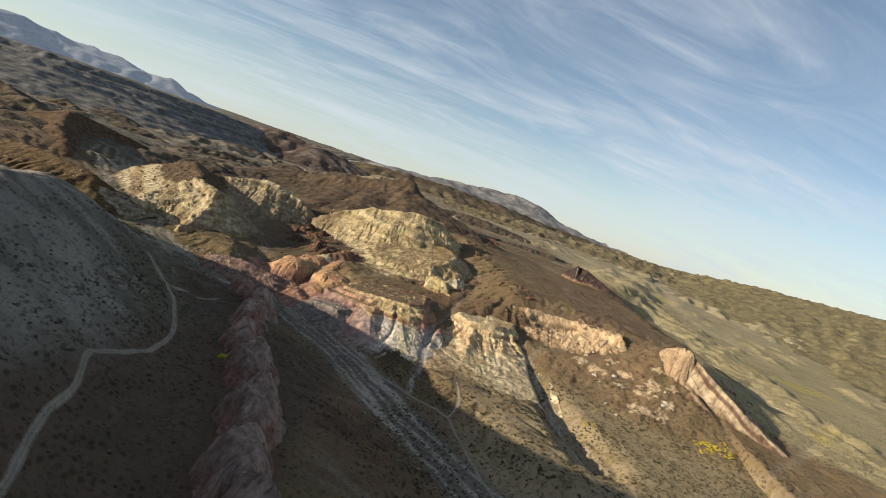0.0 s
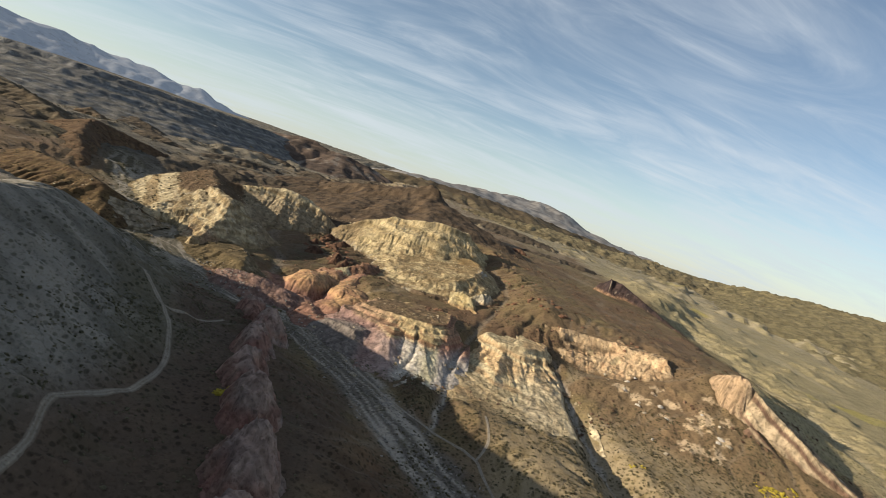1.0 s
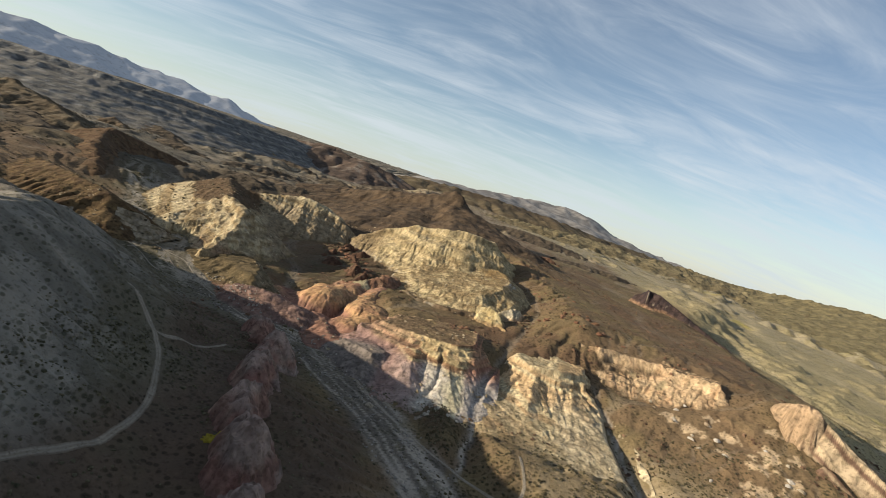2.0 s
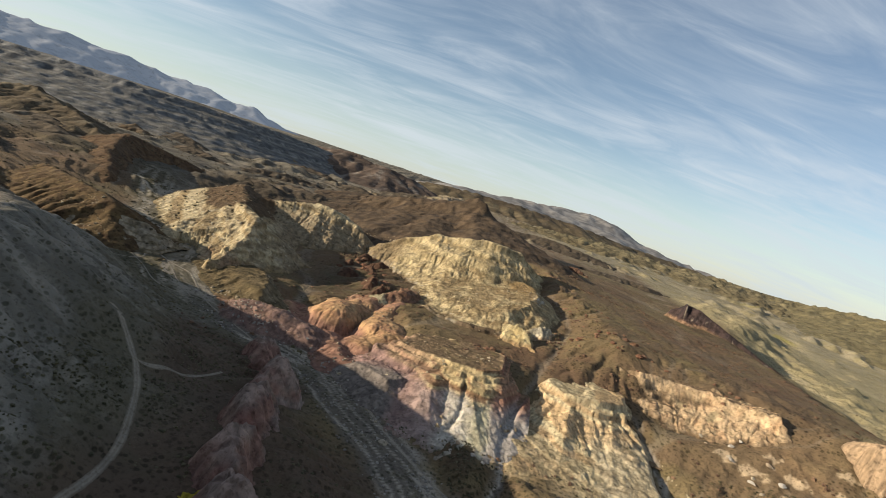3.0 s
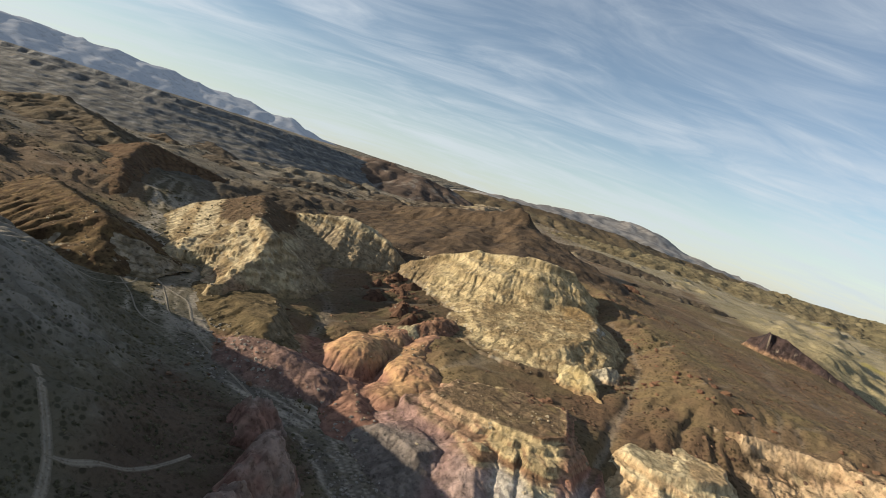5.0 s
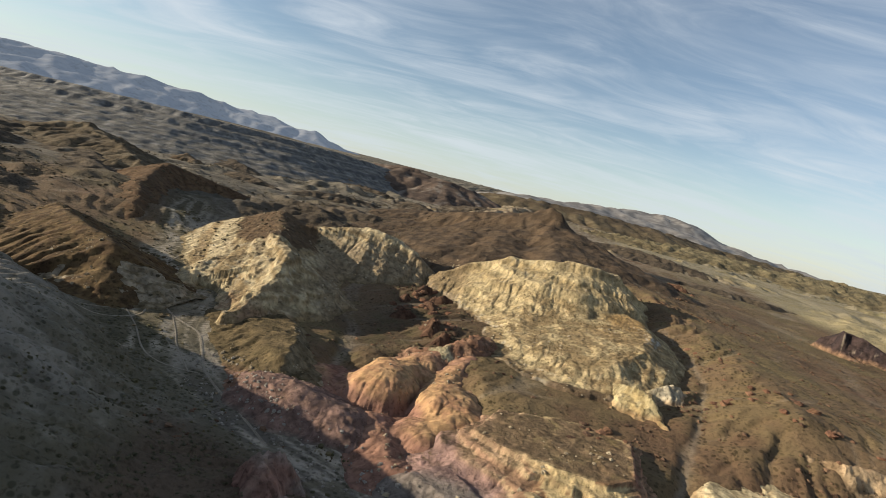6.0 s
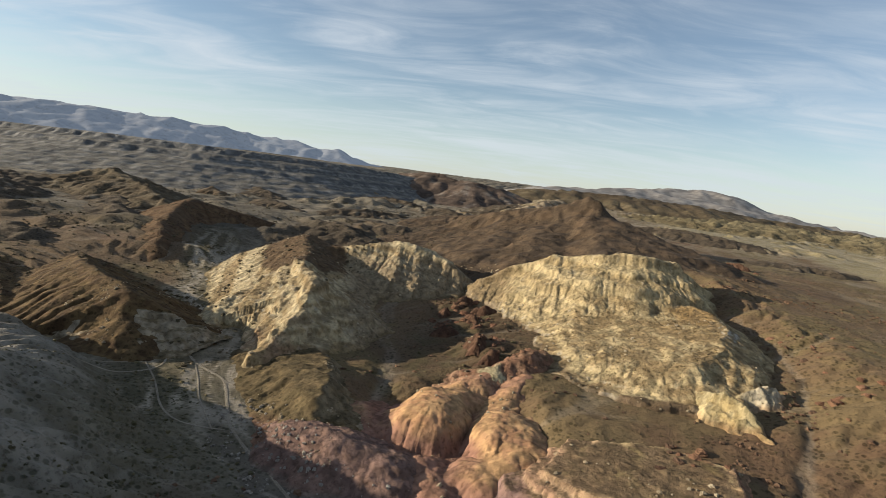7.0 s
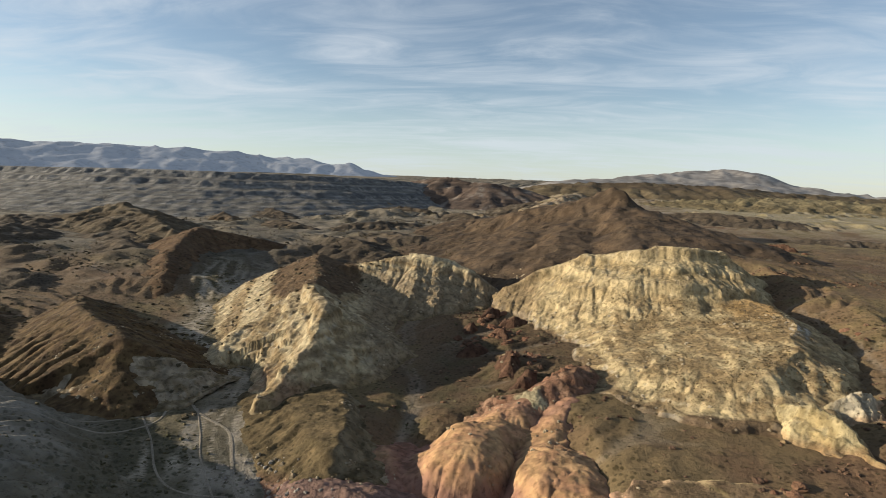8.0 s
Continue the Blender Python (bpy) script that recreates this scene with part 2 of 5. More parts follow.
def craggy(x, y, h, thick, amp, seed, dip_x=0.0, dip_y=0.0, rough=0.8):
    """Ledges of dipping beds that come and go over a slope, and broken rock between them."""
    bed = (h + dip_x * x + dip_y * y + 1.8 * fbm(x, y, 20, 3, seed)) / thick
    saw = bed - np.floor(bed)
    lip = step(saw, 0.0, 0.22) - saw
    where = step(fbm(x, y, 18, 3, seed + 3), -0.25, 0.3)
    broken = fbm(x, y, 6.0, 5, seed + 5, 0.55, True) * step(fbm(x, y, 24, 2, seed + 7), -0.05, 0.4)
    return h + amp * lip * where + 0.5 * rough * broken


def terrace(h, beds, k):
    """Harder beds stand out as ledges."""
    return h - k * beds * np.sin(2 * np.pi * h / beds) / (2 * np.pi)


RIVER = [(95, 30, -11), (60, 85, -10.5), (33, 118, -9.5), (8, 147, -8), (-14, 174, -6.8), (-32, 190, -5.6), (-48, 206, -4.6), (-78, 213, -3), (-98, 225, -1.8),
         (-122, 243, 0.2), (-146, 275, 2), (-180, 318, 4), (-224, 372, 6), (-285, 480, 8), (-330, 640, 12), (-380, 800, 17), (-420, 1000, 22)]
SLOPE_FOOT = [(-230, 262, 3), (-165, 234, 2), (-136, 228, 0.5), (-105, 212, -1), (-87, 199, -2.5), (-74, 191, -3), (-58, 176, -4.5), (-46, 154, -6), (-36, 130, -8), (-20, 90, -9), (0, 30, -12)]
CREEK = [(-48, 208, -4.6), (-60, 224, -3.6), (-71, 240, -2.5), (-78, 256, -0.5), (-80, 270, 1.5), (-87, 284, 2.6), (-95, 296, 3.4), (-104, 318, 4.5), (-112, 342, 6), (-94, 365, 8), (-98, 400, 11), (-140, 470, 14)]
GULLY_A = [(10, 160, -7.8), (12, 180, -5), (13, 196, -2), (14, 212, 1), (18, 228, 4), (24, 246, 8), (31, 272, 12), (38, 300, 16), (38, 330, 20), (32, 358, 24)]
GULLY_B = [(72, 150, -9.5), (66, 178, -8), (64, 204, -5.5), (61, 222, 1), (57, 238, 7)]


def ground_height(x, y):
    """The land without its outcrops."""
    n1, n2 = fbm(x, y, 60, 4, 1), fbm(x, y, 14, 4, 2)
    west = 1.5 + 3.5 * np.maximum(step(y, 285, 360), step(-x, 190, 240)) + 0.021 * np.maximum(y - 250, 0) + 0.012 * np.maximum(-x - 300, 0) + 4.0 * step(-x, 225, 265) * step(-y, -420, -340) + 3.0 * fbm(x, y, 110, 4, 3)
    # the brown bench in the middle and the plateau behind and beside it
    bench = mesa(x, y, [(-26, 240), (-4, 228), (10, 228), (30, 240), (48, 262), (40, 330), (-20, 360), (-58, 352), (-68, 325), (-58, 298), (-44, 282), (-33, 260)], 7.8, 0.02, 0.02, 0, 1, 0.34, 2.5, 12, 51, 3)
    plateau = mesa(x, y, [(56, 274), (74, 276), (112, 258), (128, 243), (140, 238), (152, 250), (148, 330), (150, 408), (240, 560), (420, 900), (300, 1500), (-160, 1500), (-110, 640), (-62, 470), (-6, 424), (28, 404), (44, 360), (54, 320)],
                   27.6, 0.004, 0.021, 0, 1, 0.37, 0.6, 14, 52, 4)
    east = 6 + 0.055 * np.maximum(y - 300, 0) + 0.03 * np.maximum(x - 260, 0) + 4 * fbm(x, y, 90, 4, 4)
    east = np.minimum(east, 34 + 4 * fbm(x, y, 200, 3, 9))
    spread = step(x, -120, 200)
    h = west * (1 - spread) + np.where(x > 140, east, -4 + 0.02 * (y - 150)) * spread
    h = smax(h, bench, 3)
    h = smax(h, plateau + 6.0 * np.exp(-((x - 30) / 42) ** 2 - ((y - 412) / 40) ** 2), 5)
    # the hollow below the pink scarp
    h = h - 6.5 * np.exp(-((x - 82) / 24) ** 2 - ((y - 244) / 10) ** 2)
    h = h - 6.0 * np.exp(-(((x + 54) / 25) ** 2 + ((y - 240) / 21) ** 2) ** 2)
    h = h - 3.2 * step(x, -44, -30) * step(-x, -68, -54) * step(y, 174, 188) * step(-y, -236, -222)
    # the long shaded slope on the west of the valley
    slope = crest(x, y, [(-156, 229, 2), (-143, 214, 11), (-134, 196, 21), (-122, 174, 27), (-112, 150, 28.5), (-110, 120, 31), (-118, 90, 41), (-138, 50, 60), (-160, -60, 80), (-150, -260, 80)],
                  0.42, 0.33, 6, 2.0, 9, 61, 3, 0.4)
    # it ends at the foot where the wash runs past
    df, sf, _, (zf,), _, _ = nearest(x + 3 * n2, y + 3 * n2, SLOPE_FOOT)
    foot = zf + 0.60 * np.maximum(sf * df, 0) - 0.15 * np.maximum(-sf * df, 0)
    h = smax(h, np.where(y < 330, smin(slope, foot, 4), slope), 3)
    bowl = -7 + 17 * step(-x, 26, 66) + 0.03 * (y - 120)
    h = smax(h, np.where((y < 225) & (x < 40), smin(bowl, foot, 3), -60), 3)
    # water has cut its way down
    for line, wide, wall in ((RIVER, 6.5, 0.26), (CREEK, 2.0, 0.36), (GULLY_A, 0.7, 0.7), (GULLY_B, 0.7, 0.6)):
        d, _, way, (z,), _, _ = nearest(x + 2.0 * fbm(x, y, 20, 2, 70), y + 2.0 * fbm(x, y, 20, 2, 71), line)
        w = wide + (13 * step(y, 206, 224) * step(-y, -330, -280) if wide > 4 else 0)
        h = smin(h, z + wall * np.maximum(d - w, 0) + 0.008 * np.maximum(d - w, 0) ** 2 + 0.25 * fbm(x, y, 3, 3, 72), 2.5)
    h = h + 0.4 * n2 + 1.2 * n1 * step(np.abs(h), 2, 12)
    h = h + 0.5 * fbm(x, y, 30, 3, 11, 0.45, True) * step(np.abs(h + 4), 3, 10)
    rough_nw = step(-x, 190, 250) * step(y, 290, 360) + step(y, 430, 560) * step(-x, 60, 120)
    h = h + np.minimum(rough_nw, 1) * (7.5 * fbm(x, y, 105, 5, 12, 0.55, True) + 4.2 * fbm(x, y, 38, 5, 13, 0.5, True))
    h = h + np.maximum(step(x, 150, 210), step(y, 600, 700)) * (5.0 * fbm(x, y, 58, 5, 14, 0.5, True) + 6 * fbm(x, y, 150, 3, 15) + 2.4 * fbm(x + 0.5 * y, y, 17, 3, 16, 0.5, True))
    far = step(np.hypot(x, y - 300), 450, 1500)
    h = h + far * (14 * fbm(x, y, 420, 5, 5) + 5 * fbm(x, y, 130, 4, 6, 0.5, True))
    # rills
    h = h - 0.3 * step(fbm(x, y, 11, 3, 8, 0.5, True), 0.35, 0.9) * step(h, -4, 4)
    return h


def sample(grid, xs, ys, x, y):
    """Values between the places of an even grid."""
    u = np.clip((x - xs[0]) / (xs[1] - xs[0]), 0, len(xs) - 1.001)
    v = np.clip((y - ys[0]) / (ys[1] - ys[0]), 0, len(ys) - 1.001)
    i, j = u.astype(np.int32), v.astype(np.int32)
    fu, fv = u - i, v - j
    return (grid[j, i] * (1 - fu) + grid[j, i + 1] * fu) * (1 - fv) + (grid[j + 1, i] * (1 - fu) + grid[j + 1, i + 1] * fu) * fv


def erode(h, cell, drops, rounds, seed, take=0.3, life=50, hold=0.25, most=0.08, trail=None):
    """Rain runs down the land, cuts gullies and lays down what it carries."""
    rng = np.random.RandomState(seed)
    h = h.astype(np.float64) / cell
    ny, nx = h.shape
    size = ny * nx
    for _ in range(rounds):
        px, py = rng.uniform(1, nx - 2.01, drops), rng.uniform(1, ny - 2.01, drops)
        dx, dy = np.zeros(drops), np.zeros(drops)
        speed, load, water = np.ones(drops), np.zeros(drops), np.ones(drops)
        flat = h.reshape(-1)
        for _ in range(life):
            i, j = px.astype(np.int64), py.astype(np.int64)
            fu, fv = px - i, py - j
            k = j * nx + i
            a, b, c, d = flat[k], flat[k + 1], flat[k + nx], flat[k + nx + 1]
            gx, gy = (b - a) * (1 - fv) + (d - c) * fv, (c - a) * (1 - fu) + (d - b) * fu
            here = (a * (1 - fu) + b * fu) * (1 - fv) + (c * (1 - fu) + d * fu) * fv
            if trail is not None:
                trail += np.bincount(k, None, size).reshape(ny, nx)
            dx, dy = dx * hold - gx * (1 - hold), dy * hold - gy * (1 - hold)
            size_d = np.hypot(dx, dy) + 1e-9
            dx, dy = dx / size_d, dy / size_d
            qx, qy = np.clip(px + dx, 1, nx - 2.01), np.clip(py + dy, 1, ny - 2.01)
            i2, j2 = qx.astype(np.int64), qy.astype(np.int64)
            gu, gv = qx - i2, qy - j2
            k2 = j2 * nx + i2
            there = (flat[k2] * (1 - gu) + flat[k2 + 1] * gu) * (1 - gv) + (flat[k2 + nx] * (1 - gu) + flat[k2 + nx + 1] * gu) * gv
            dh = there - here
            room = np.maximum(-dh, 0.01) * speed * water * 4.0
            give = np.where(dh > 0, np.minimum(dh, load), np.maximum(load - room, 0) * 0.25)
            cut = np.where((dh < 0) & (room > load), np.minimum(np.minimum((room - load) * take, -dh), most), 0)
            net = give - cut
            load = load - net
            for kk, w in ((k, (1 - fu) * (1 - fv)), (k + 1, fu * (1 - fv)), (k + nx, (1 - fu) * fv), (k + nx + 1, fu * fv)):
                flat += np.bincount(kk, net * w, size)
            speed = np.sqrt(np.clip(speed * speed - dh * 2.0, 0.05, 9))
            water *= 0.975
            px, py = qx, qy
        h = flat.reshape(ny, nx)
    return (h * cell).astype(np.float32)


MID_X, MID_Y = np.arange(-760, 761, 3.0, dtype=np.float32), np.arange(120, 1141, 3.0, dtype=np.float32)
_mx, _my = np.meshgrid(MID_X, MID_Y)
MID = ground_height(_mx, _my)
_edge = step(np.minimum(np.minimum(_mx - MID_X[0], MID_X[-1] - _mx), np.minimum(_my - MID_Y[0], MID_Y[-1] - _my)), 3, 60)
MID_FLOW = np.zeros(MID.shape)
MID = MID + np.clip(erode(MID, 3.0, 30000, 10, 6, life=46, trail=MID_FLOW) - MID, -5, 2) * _edge * step(np.maximum(np.maximum(_mx - 170, -_mx - 240), _my - 500), -10, 60)

NEAR_X, NEAR_Y = np.arange(-300, 232, 0.9, dtype=np.float32), np.arange(40, 562, 0.9, dtype=np.float32)
_nx, _ny = np.meshgrid(NEAR_X, NEAR_Y)
NEAR = ground_height(_nx, _ny)
NEAR_FLOW = np.zeros(NEAR.shape)
_cut = erode(NEAR, 0.9, 40000, 7, 5, trail=NEAR_FLOW) - NEAR
_edge = step(np.minimum(np.minimum(_nx - NEAR_X[0], NEAR_X[-1] - _nx), np.minimum(_ny - NEAR_Y[0], NEAR_Y[-1] - _ny)), 1, 25)
NEAR = NEAR + np.clip(_cut, -1.3, 0.6) * _edge * (1 - 0.75 * step(_nx, 50, 62) * step(_ny, 150, 175)) * (1 - 0.6 * step(_nx, -46, -30) * step(-_nx, -40, -20) * step(_ny, 205, 235))


TRACKS = (
    (2.3, [(-37, 40), (-41, 59), (-44.5, 67), (-48, 75), (-51, 86), (-55.5, 95), (-56.5, 102), (-53, 112), (-53.5, 121), (-56, 130), (-61, 139), (-67, 147), (-74, 153), (-86, 160)]),
    (1.7, [(-71, 150.5), (-67, 156), (-64, 163), (-62, 172)]),
    (1.6, [(-172, 206), (-150, 220), (-141, 227), (-138, 237), (-143, 247), (-142, 262)]),
    (1.9, [(-180, 298), (-171, 282), (-152, 274), (-140, 264), (-143, 253), (-136, 247), (-129, 244), (-119, 241), (-109, 231), (-101, 223), (-91, 217), (-84, 214), (-79, 211), (-70, 206)]),
    (1.5, [(-119, 241), (-110, 239), (-98, 230), (-91, 224), (-86, 216)]),
    (1.4, [(-148, 250), (-144, 241), (-146, 233), (-152, 226)]),
    (1.2, [(-143, 237), (-132, 230), (-120, 221), (-111, 218), (-101, 221)]),
    (1.1, [(-135, 247), (-124, 237), (-116, 229), (-104, 220)]),
    (1.5, [(-84, 214), (-74, 217), (-64, 219), (-56, 223)]),
    (2.2, [(52, 96), (40, 114), (29, 140), (24, 152), (17, 158), (1, 169), (-13, 180), (-26, 193), (-36, 202), (-46, 207)]),
    (1.5, [(24, 152), (27, 160), (26, 172)]),
)


def rounded(pts, n=6):
    """A smooth line through points."""
    out = []
    for i in range(len(pts) - 1):
        p0, p1, p2, p3 = (np.array(pts[min(max(k, 0), len(pts) - 1)], float) for k in (i - 1, i, i + 1, i + 2))
        for t in np.linspace(0, 1, n, endpoint=False):
            out.append(tuple(0.5 * (2 * p1 + (p2 - p0) * t + (2 * p0 - 5 * p1 + 4 * p2 - p3) * t * t + (3 * p1 - p0 - 3 * p2 + p3) * t ** 3)))
    return out + [tuple(map(float, pts[-1]))]


_soft = NEAR.copy()
for _ in range(6):
    _soft[1:-1, 1:-1] = (_soft[1:-1, 1:-1] * 2 + _soft[:-2, 1:-1] + _soft[2:, 1:-1] + _soft[1:-1, :-2] + _soft[1:-1, 2:]) / 6
for wide, pts in TRACKS:
    line = rounded(pts, 4)
    i0, i1 = np.searchsorted(NEAR_X, (min(p[0] for p in line) - 8, max(p[0] for p in line) + 8))
    j0, j1 = np.searchsorted(NEAR_Y, (min(p[1] for p in line) - 8, max(p[1] for p in line) + 8))
    d = nearest(_nx[j0:j1, i0:i1], _ny[j0:j1, i0:i1], line)[0]
    NEAR[j0:j1, i0:i1] += (_soft[j0:j1, i0:i1] - 0.12 - NEAR[j0:j1, i0:i1]) * step(-d, -wide - 1.5, -wide * 0.5)
TOP = NEAR.copy()


def washes(x, y):
    """0 on open land to 1 in the beds where rain water runs together."""
    w = np.zeros(x.shape, np.float32)
    for flow, gx, gy in ((MID_FLOW, MID_X, MID_Y), (NEAR_FLOW, NEAR_X, NEAR_Y)):
        inside = (x > gx[2]) & (x < gx[-3]) & (y > gy[2]) & (y < gy[-3])
        strength = step(np.log(flow / flow.mean() + 0.05), 0.35, 1.5).astype(np.float32)
        w[inside] = sample(strength, gx, gy, x[inside], y[inside])
    return w


def land(x, y):
    """Ground height: the worn near land, and the plain shape beyond it."""
    near = (x > NEAR_X[1]) & (x < NEAR_X[-2]) & (y > NEAR_Y[1]) & (y < NEAR_Y[-2])
    h = np.zeros(x.shape, np.float32)
    h[near] = sample(NEAR, NEAR_X, NEAR_Y, x[near], y[near])
    mid = ~near & (x > MID_X[1]) & (x < MID_X[-2]) & (y > MID_Y[1]) & (y < MID_Y[-2])
    h[mid] = sample(MID, MID_X, MID_Y, x[mid], y[mid])
    out = ~near & ~mid
    h[out] = ground_height(x[out], y[out])
    return h

# ---- building sheets of land ----
CREAM, PALE = (0.56, 0.465, 0.285), (0.60, 0.54, 0.42)
BROWN, RUST, OLIVE = (0.205, 0.142, 0.086), (0.215, 0.127, 0.078), (0.22, 0.168, 0.087)
PINK, MAUVE = (0.43, 0.235, 0.17), (0.30, 0.18, 0.155)
WHITE, ASH = (0.56, 0.53, 0.49), (0.21, 0.195, 0.175)
TAN = (0.36, 0.285, 0.175)


def blend(a, b, w):
    a, b = np.asarray(a, np.float32), np.asarray(b, np.float32)
    return a + (b - a) * np.asarray(w, np.float32)[..., None]


def axis(*spans):
    """Grid lines: start, then (end, spacing) pairs."""
    vals = [spans[0]]
    for end, gap in spans[1:]:
        count = max(1, round((end - vals[-1]) / gap))
        vals += list(np.linspace(vals[-1], end, count + 1)[1:])
    return np.array(vals, np.float32)


def uprightness(h, xs, ys):
    gy, gx = np.gradient(h, ys, xs)
    return 1 / np.sqrt(1 + gx * gx + gy * gy)


def sheet(name, xs, ys, x, y, h, tint, mat, keep=None, owner=None, own=0):
    """One mesh over a grid of places; keep: which places belong to it."""
    ny, nx = h.shape
    index = np.arange(ny * nx, dtype=np.int32).reshape(ny, nx)
    quads = np.stack([index[:-1, :-1], index[:-1, 1:], index[1:, 1:], index[1:, :-1]], -1).reshape(-1, 4)
    co = np.stack([x, y, h], -1).reshape(-1, 3).astype(np.float32)
    col = np.concatenate([np.clip(tint, 0.01, 0.85), np.ones((ny, nx, 1), np.float32)], -1).reshape(-1, 4).astype(np.float32)
    if keep is not None:
        k = keep.reshape(-1)
        if owner is None:
            quads = quads[k[quads].any(1)]
        else:
            quads = quads[k[quads].any(1) & (owner.reshape(-1)[quads[:, 0]] == own)]
        used = np.zeros(ny * nx, bool)
        used[quads.reshape(-1)] = True
        renum = np.cumsum(used) - 1
        quads, co, col = renum[quads].astype(np.int32), co[used], col[used]
    me = bpy.data.meshes.new(name)
    me.vertices.add(len(co))
    me.vertices.foreach_set("co", co.reshape(-1))
    me.loops.add(len(quads) * 4)
    me.loops.foreach_set("vertex_index", quads.reshape(-1))
    me.polygons.add(len(quads))
    me.polygons.foreach_set("loop_start", np.arange(len(quads), dtype=np.int32) * 4)
    me.polygons.foreach_set("use_smooth", np.ones(len(quads), bool))
    me.update(calc_edges=True)
    attr = me.attributes.new("tint", "FLOAT_COLOR", "POINT")
    attr.data.foreach_set("color", col.reshape(-1))
    me.materials.append(mat)
    return new(name, me)


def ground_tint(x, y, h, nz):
    n1, n2, n3 = fbm(x, y, 45, 4, 81), fbm(x, y, 9, 4, 82), fbm(x, y, 2.6, 3, 83)
    c = blend(BROWN, RUST, step(n1 + 0.5 * n2, -0.1, 0.6))
    c = blend(c, OLIVE, step(fbm(x, y, 70, 4, 84) + 0.5 * n2, -0.15, 0.35))
    # dark rubble and lighter washed earth in patches
    c = blend(c, (0.115, 0.078, 0.052), step(fbm(x, y, 34, 5, 89, 0.6), 0.12, 0.42) * 0.75)
    c = blend(c, (0.30, 0.22, 0.135), step(fbm(x, y, 55, 5, 90, 0.6), 0.22, 0.5) * 0.7)
    c = blend(c, (0.26, 0.182, 0.105), step(x, 58, 80) * step(-y, -262, -240) * step(x * 0.2 + 10 * n1, 8, 16) * 0.7)
    c = c * 0.55
    # shaded west slope: grey clay and dark scrub ground, darkened to deepen the shade
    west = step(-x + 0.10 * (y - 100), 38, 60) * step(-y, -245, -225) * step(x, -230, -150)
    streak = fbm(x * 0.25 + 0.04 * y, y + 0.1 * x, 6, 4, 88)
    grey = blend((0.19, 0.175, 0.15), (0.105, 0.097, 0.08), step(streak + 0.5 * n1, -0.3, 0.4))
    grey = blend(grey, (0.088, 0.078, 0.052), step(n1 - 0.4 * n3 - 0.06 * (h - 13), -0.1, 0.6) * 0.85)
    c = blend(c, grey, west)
    # brown hollow under the pink fin, painted darker still to carry its shade
    hollow = step(x, -66, -52) * step(-x, 8, 18) * step(-y, -182, -160)
    hollow = np.maximum(hollow, step(x + 0.5 * (y - 160), -80, -66) * step(y, 140, 158) * step(-y, -206, -192) * step(-x, 40, 46))
    c = blend(c, blend((0.082, 0.058, 0.042), (0.07, 0.062, 0.038), step(n2, 0.0, 0.6) * 0.5), hollow * 0.9)
    # dark rubbly earth on the bench behind the domes
    shelf = step(x, -98, -82) * step(-x, 16, 34) * step(y, 254, 268) * step(-y, -372, -350)
    c = blend(c, blend((0.068, 0.047, 0.029), (0.056, 0.047, 0.026), step(n2, -0.2, 0.5)), shelf * 0.8)
    bench = step(x, -46, -36) * step(-x, -64, -50) * step(y, 214, 226) * step(-y, -312, -286)
    c = blend(c, blend((0.115, 0.086, 0.046), (0.088, 0.058, 0.036), step(n1 + 0.5 * n2, -0.1, 0.5)), bench * 0.75)
    # pale scrub flat at the foot of the brown hillside, with straw-coloured ground farther east
    flat = step(x, 22, 34) * step(-h, -1.5, 2.5) * step(-y, -215, -190)
    c = blend(c, 0.68 * blend(TAN, OLIVE, step(n2 + n3, -0.2, 0.7)), flat * 0.9)
    for cx, cy, r in ((91, 222, 4), (104, 221, 4), (113, 213, 5), (105, 197, 5), (118, 202, 4), (99, 212, 3), (100, 228, 3), (109, 206, 4), (123, 212, 4), (86, 227, 4), (113, 195, 3), (120, 224, 3)):
        spot = step(-np.hypot(x - cx, y - cy) / r + 1.1 * n2 + 1.2 * n3, -0.75, -0.55)
        c = blend(c, (0.42, 0.32, 0.21), spot * 0.75)
    plain = step(x + 0.10 * (y - 300), 168, 200) * step(x, 140, 170)
    plain = np.maximum(plain, step(y, 640, 720) * step(x + 0.05 * y, 60, 120))
    plain = np.maximum(plain, step(x - 0.743 * (228 - y), 141, 160) * step(-y, -262, -242))
    rill = step(fbm(x + 0.5 * y, y, 13, 5, 91, 0.6, True), 0.1, 0.6)
    c = blend(c, (0.7 - 0.14 * step(y, 560, 700))[..., None] * blend(blend((0.335, 0.28, 0.155), (0.275, 0.23, 0.13), step(n1 + 0.5 * n2, -0.3, 0.4)), (0.38, 0.32, 0.19), rill * 0.5), plain)
    c = blend(c, (0.30, 0.25, 0.06), plain * step(fbm(x, y, 60, 3, 85), 0.42, 0.55) * 0.7)
    # distance to the north-west: grey badlands, haze put in as a greyer tint
    nw = step(-x, 150, 280) * step(y, 290, 400)
    c = blend(c, blend((0.046, 0.043, 0.036), (0.09, 0.081, 0.066), step(n1 + 0.5 * n2, -0.3, 0.4)), nw * 0.9)
    c = blend(c, (0.27, 0.235, 0.18), step(fbm(x, y, 22, 6, 86, 0.65, True), 0.3, 0.6) * step(np.hypot(x + 30, y - 60), 420, 700) * 0.55)
    # pale silt in the beds of the washes
    wash = washes(x, y)
    c = blend(c, blend((0.25, 0.212, 0.165), (0.34, 0.285, 0.18), plain), wash * np.clip(0.25 + 0.6 * nw + 0.45 * plain + 0.35 * step(y, 420, 560), 0, 0.75) * (1 - west) * (1 - hollow))
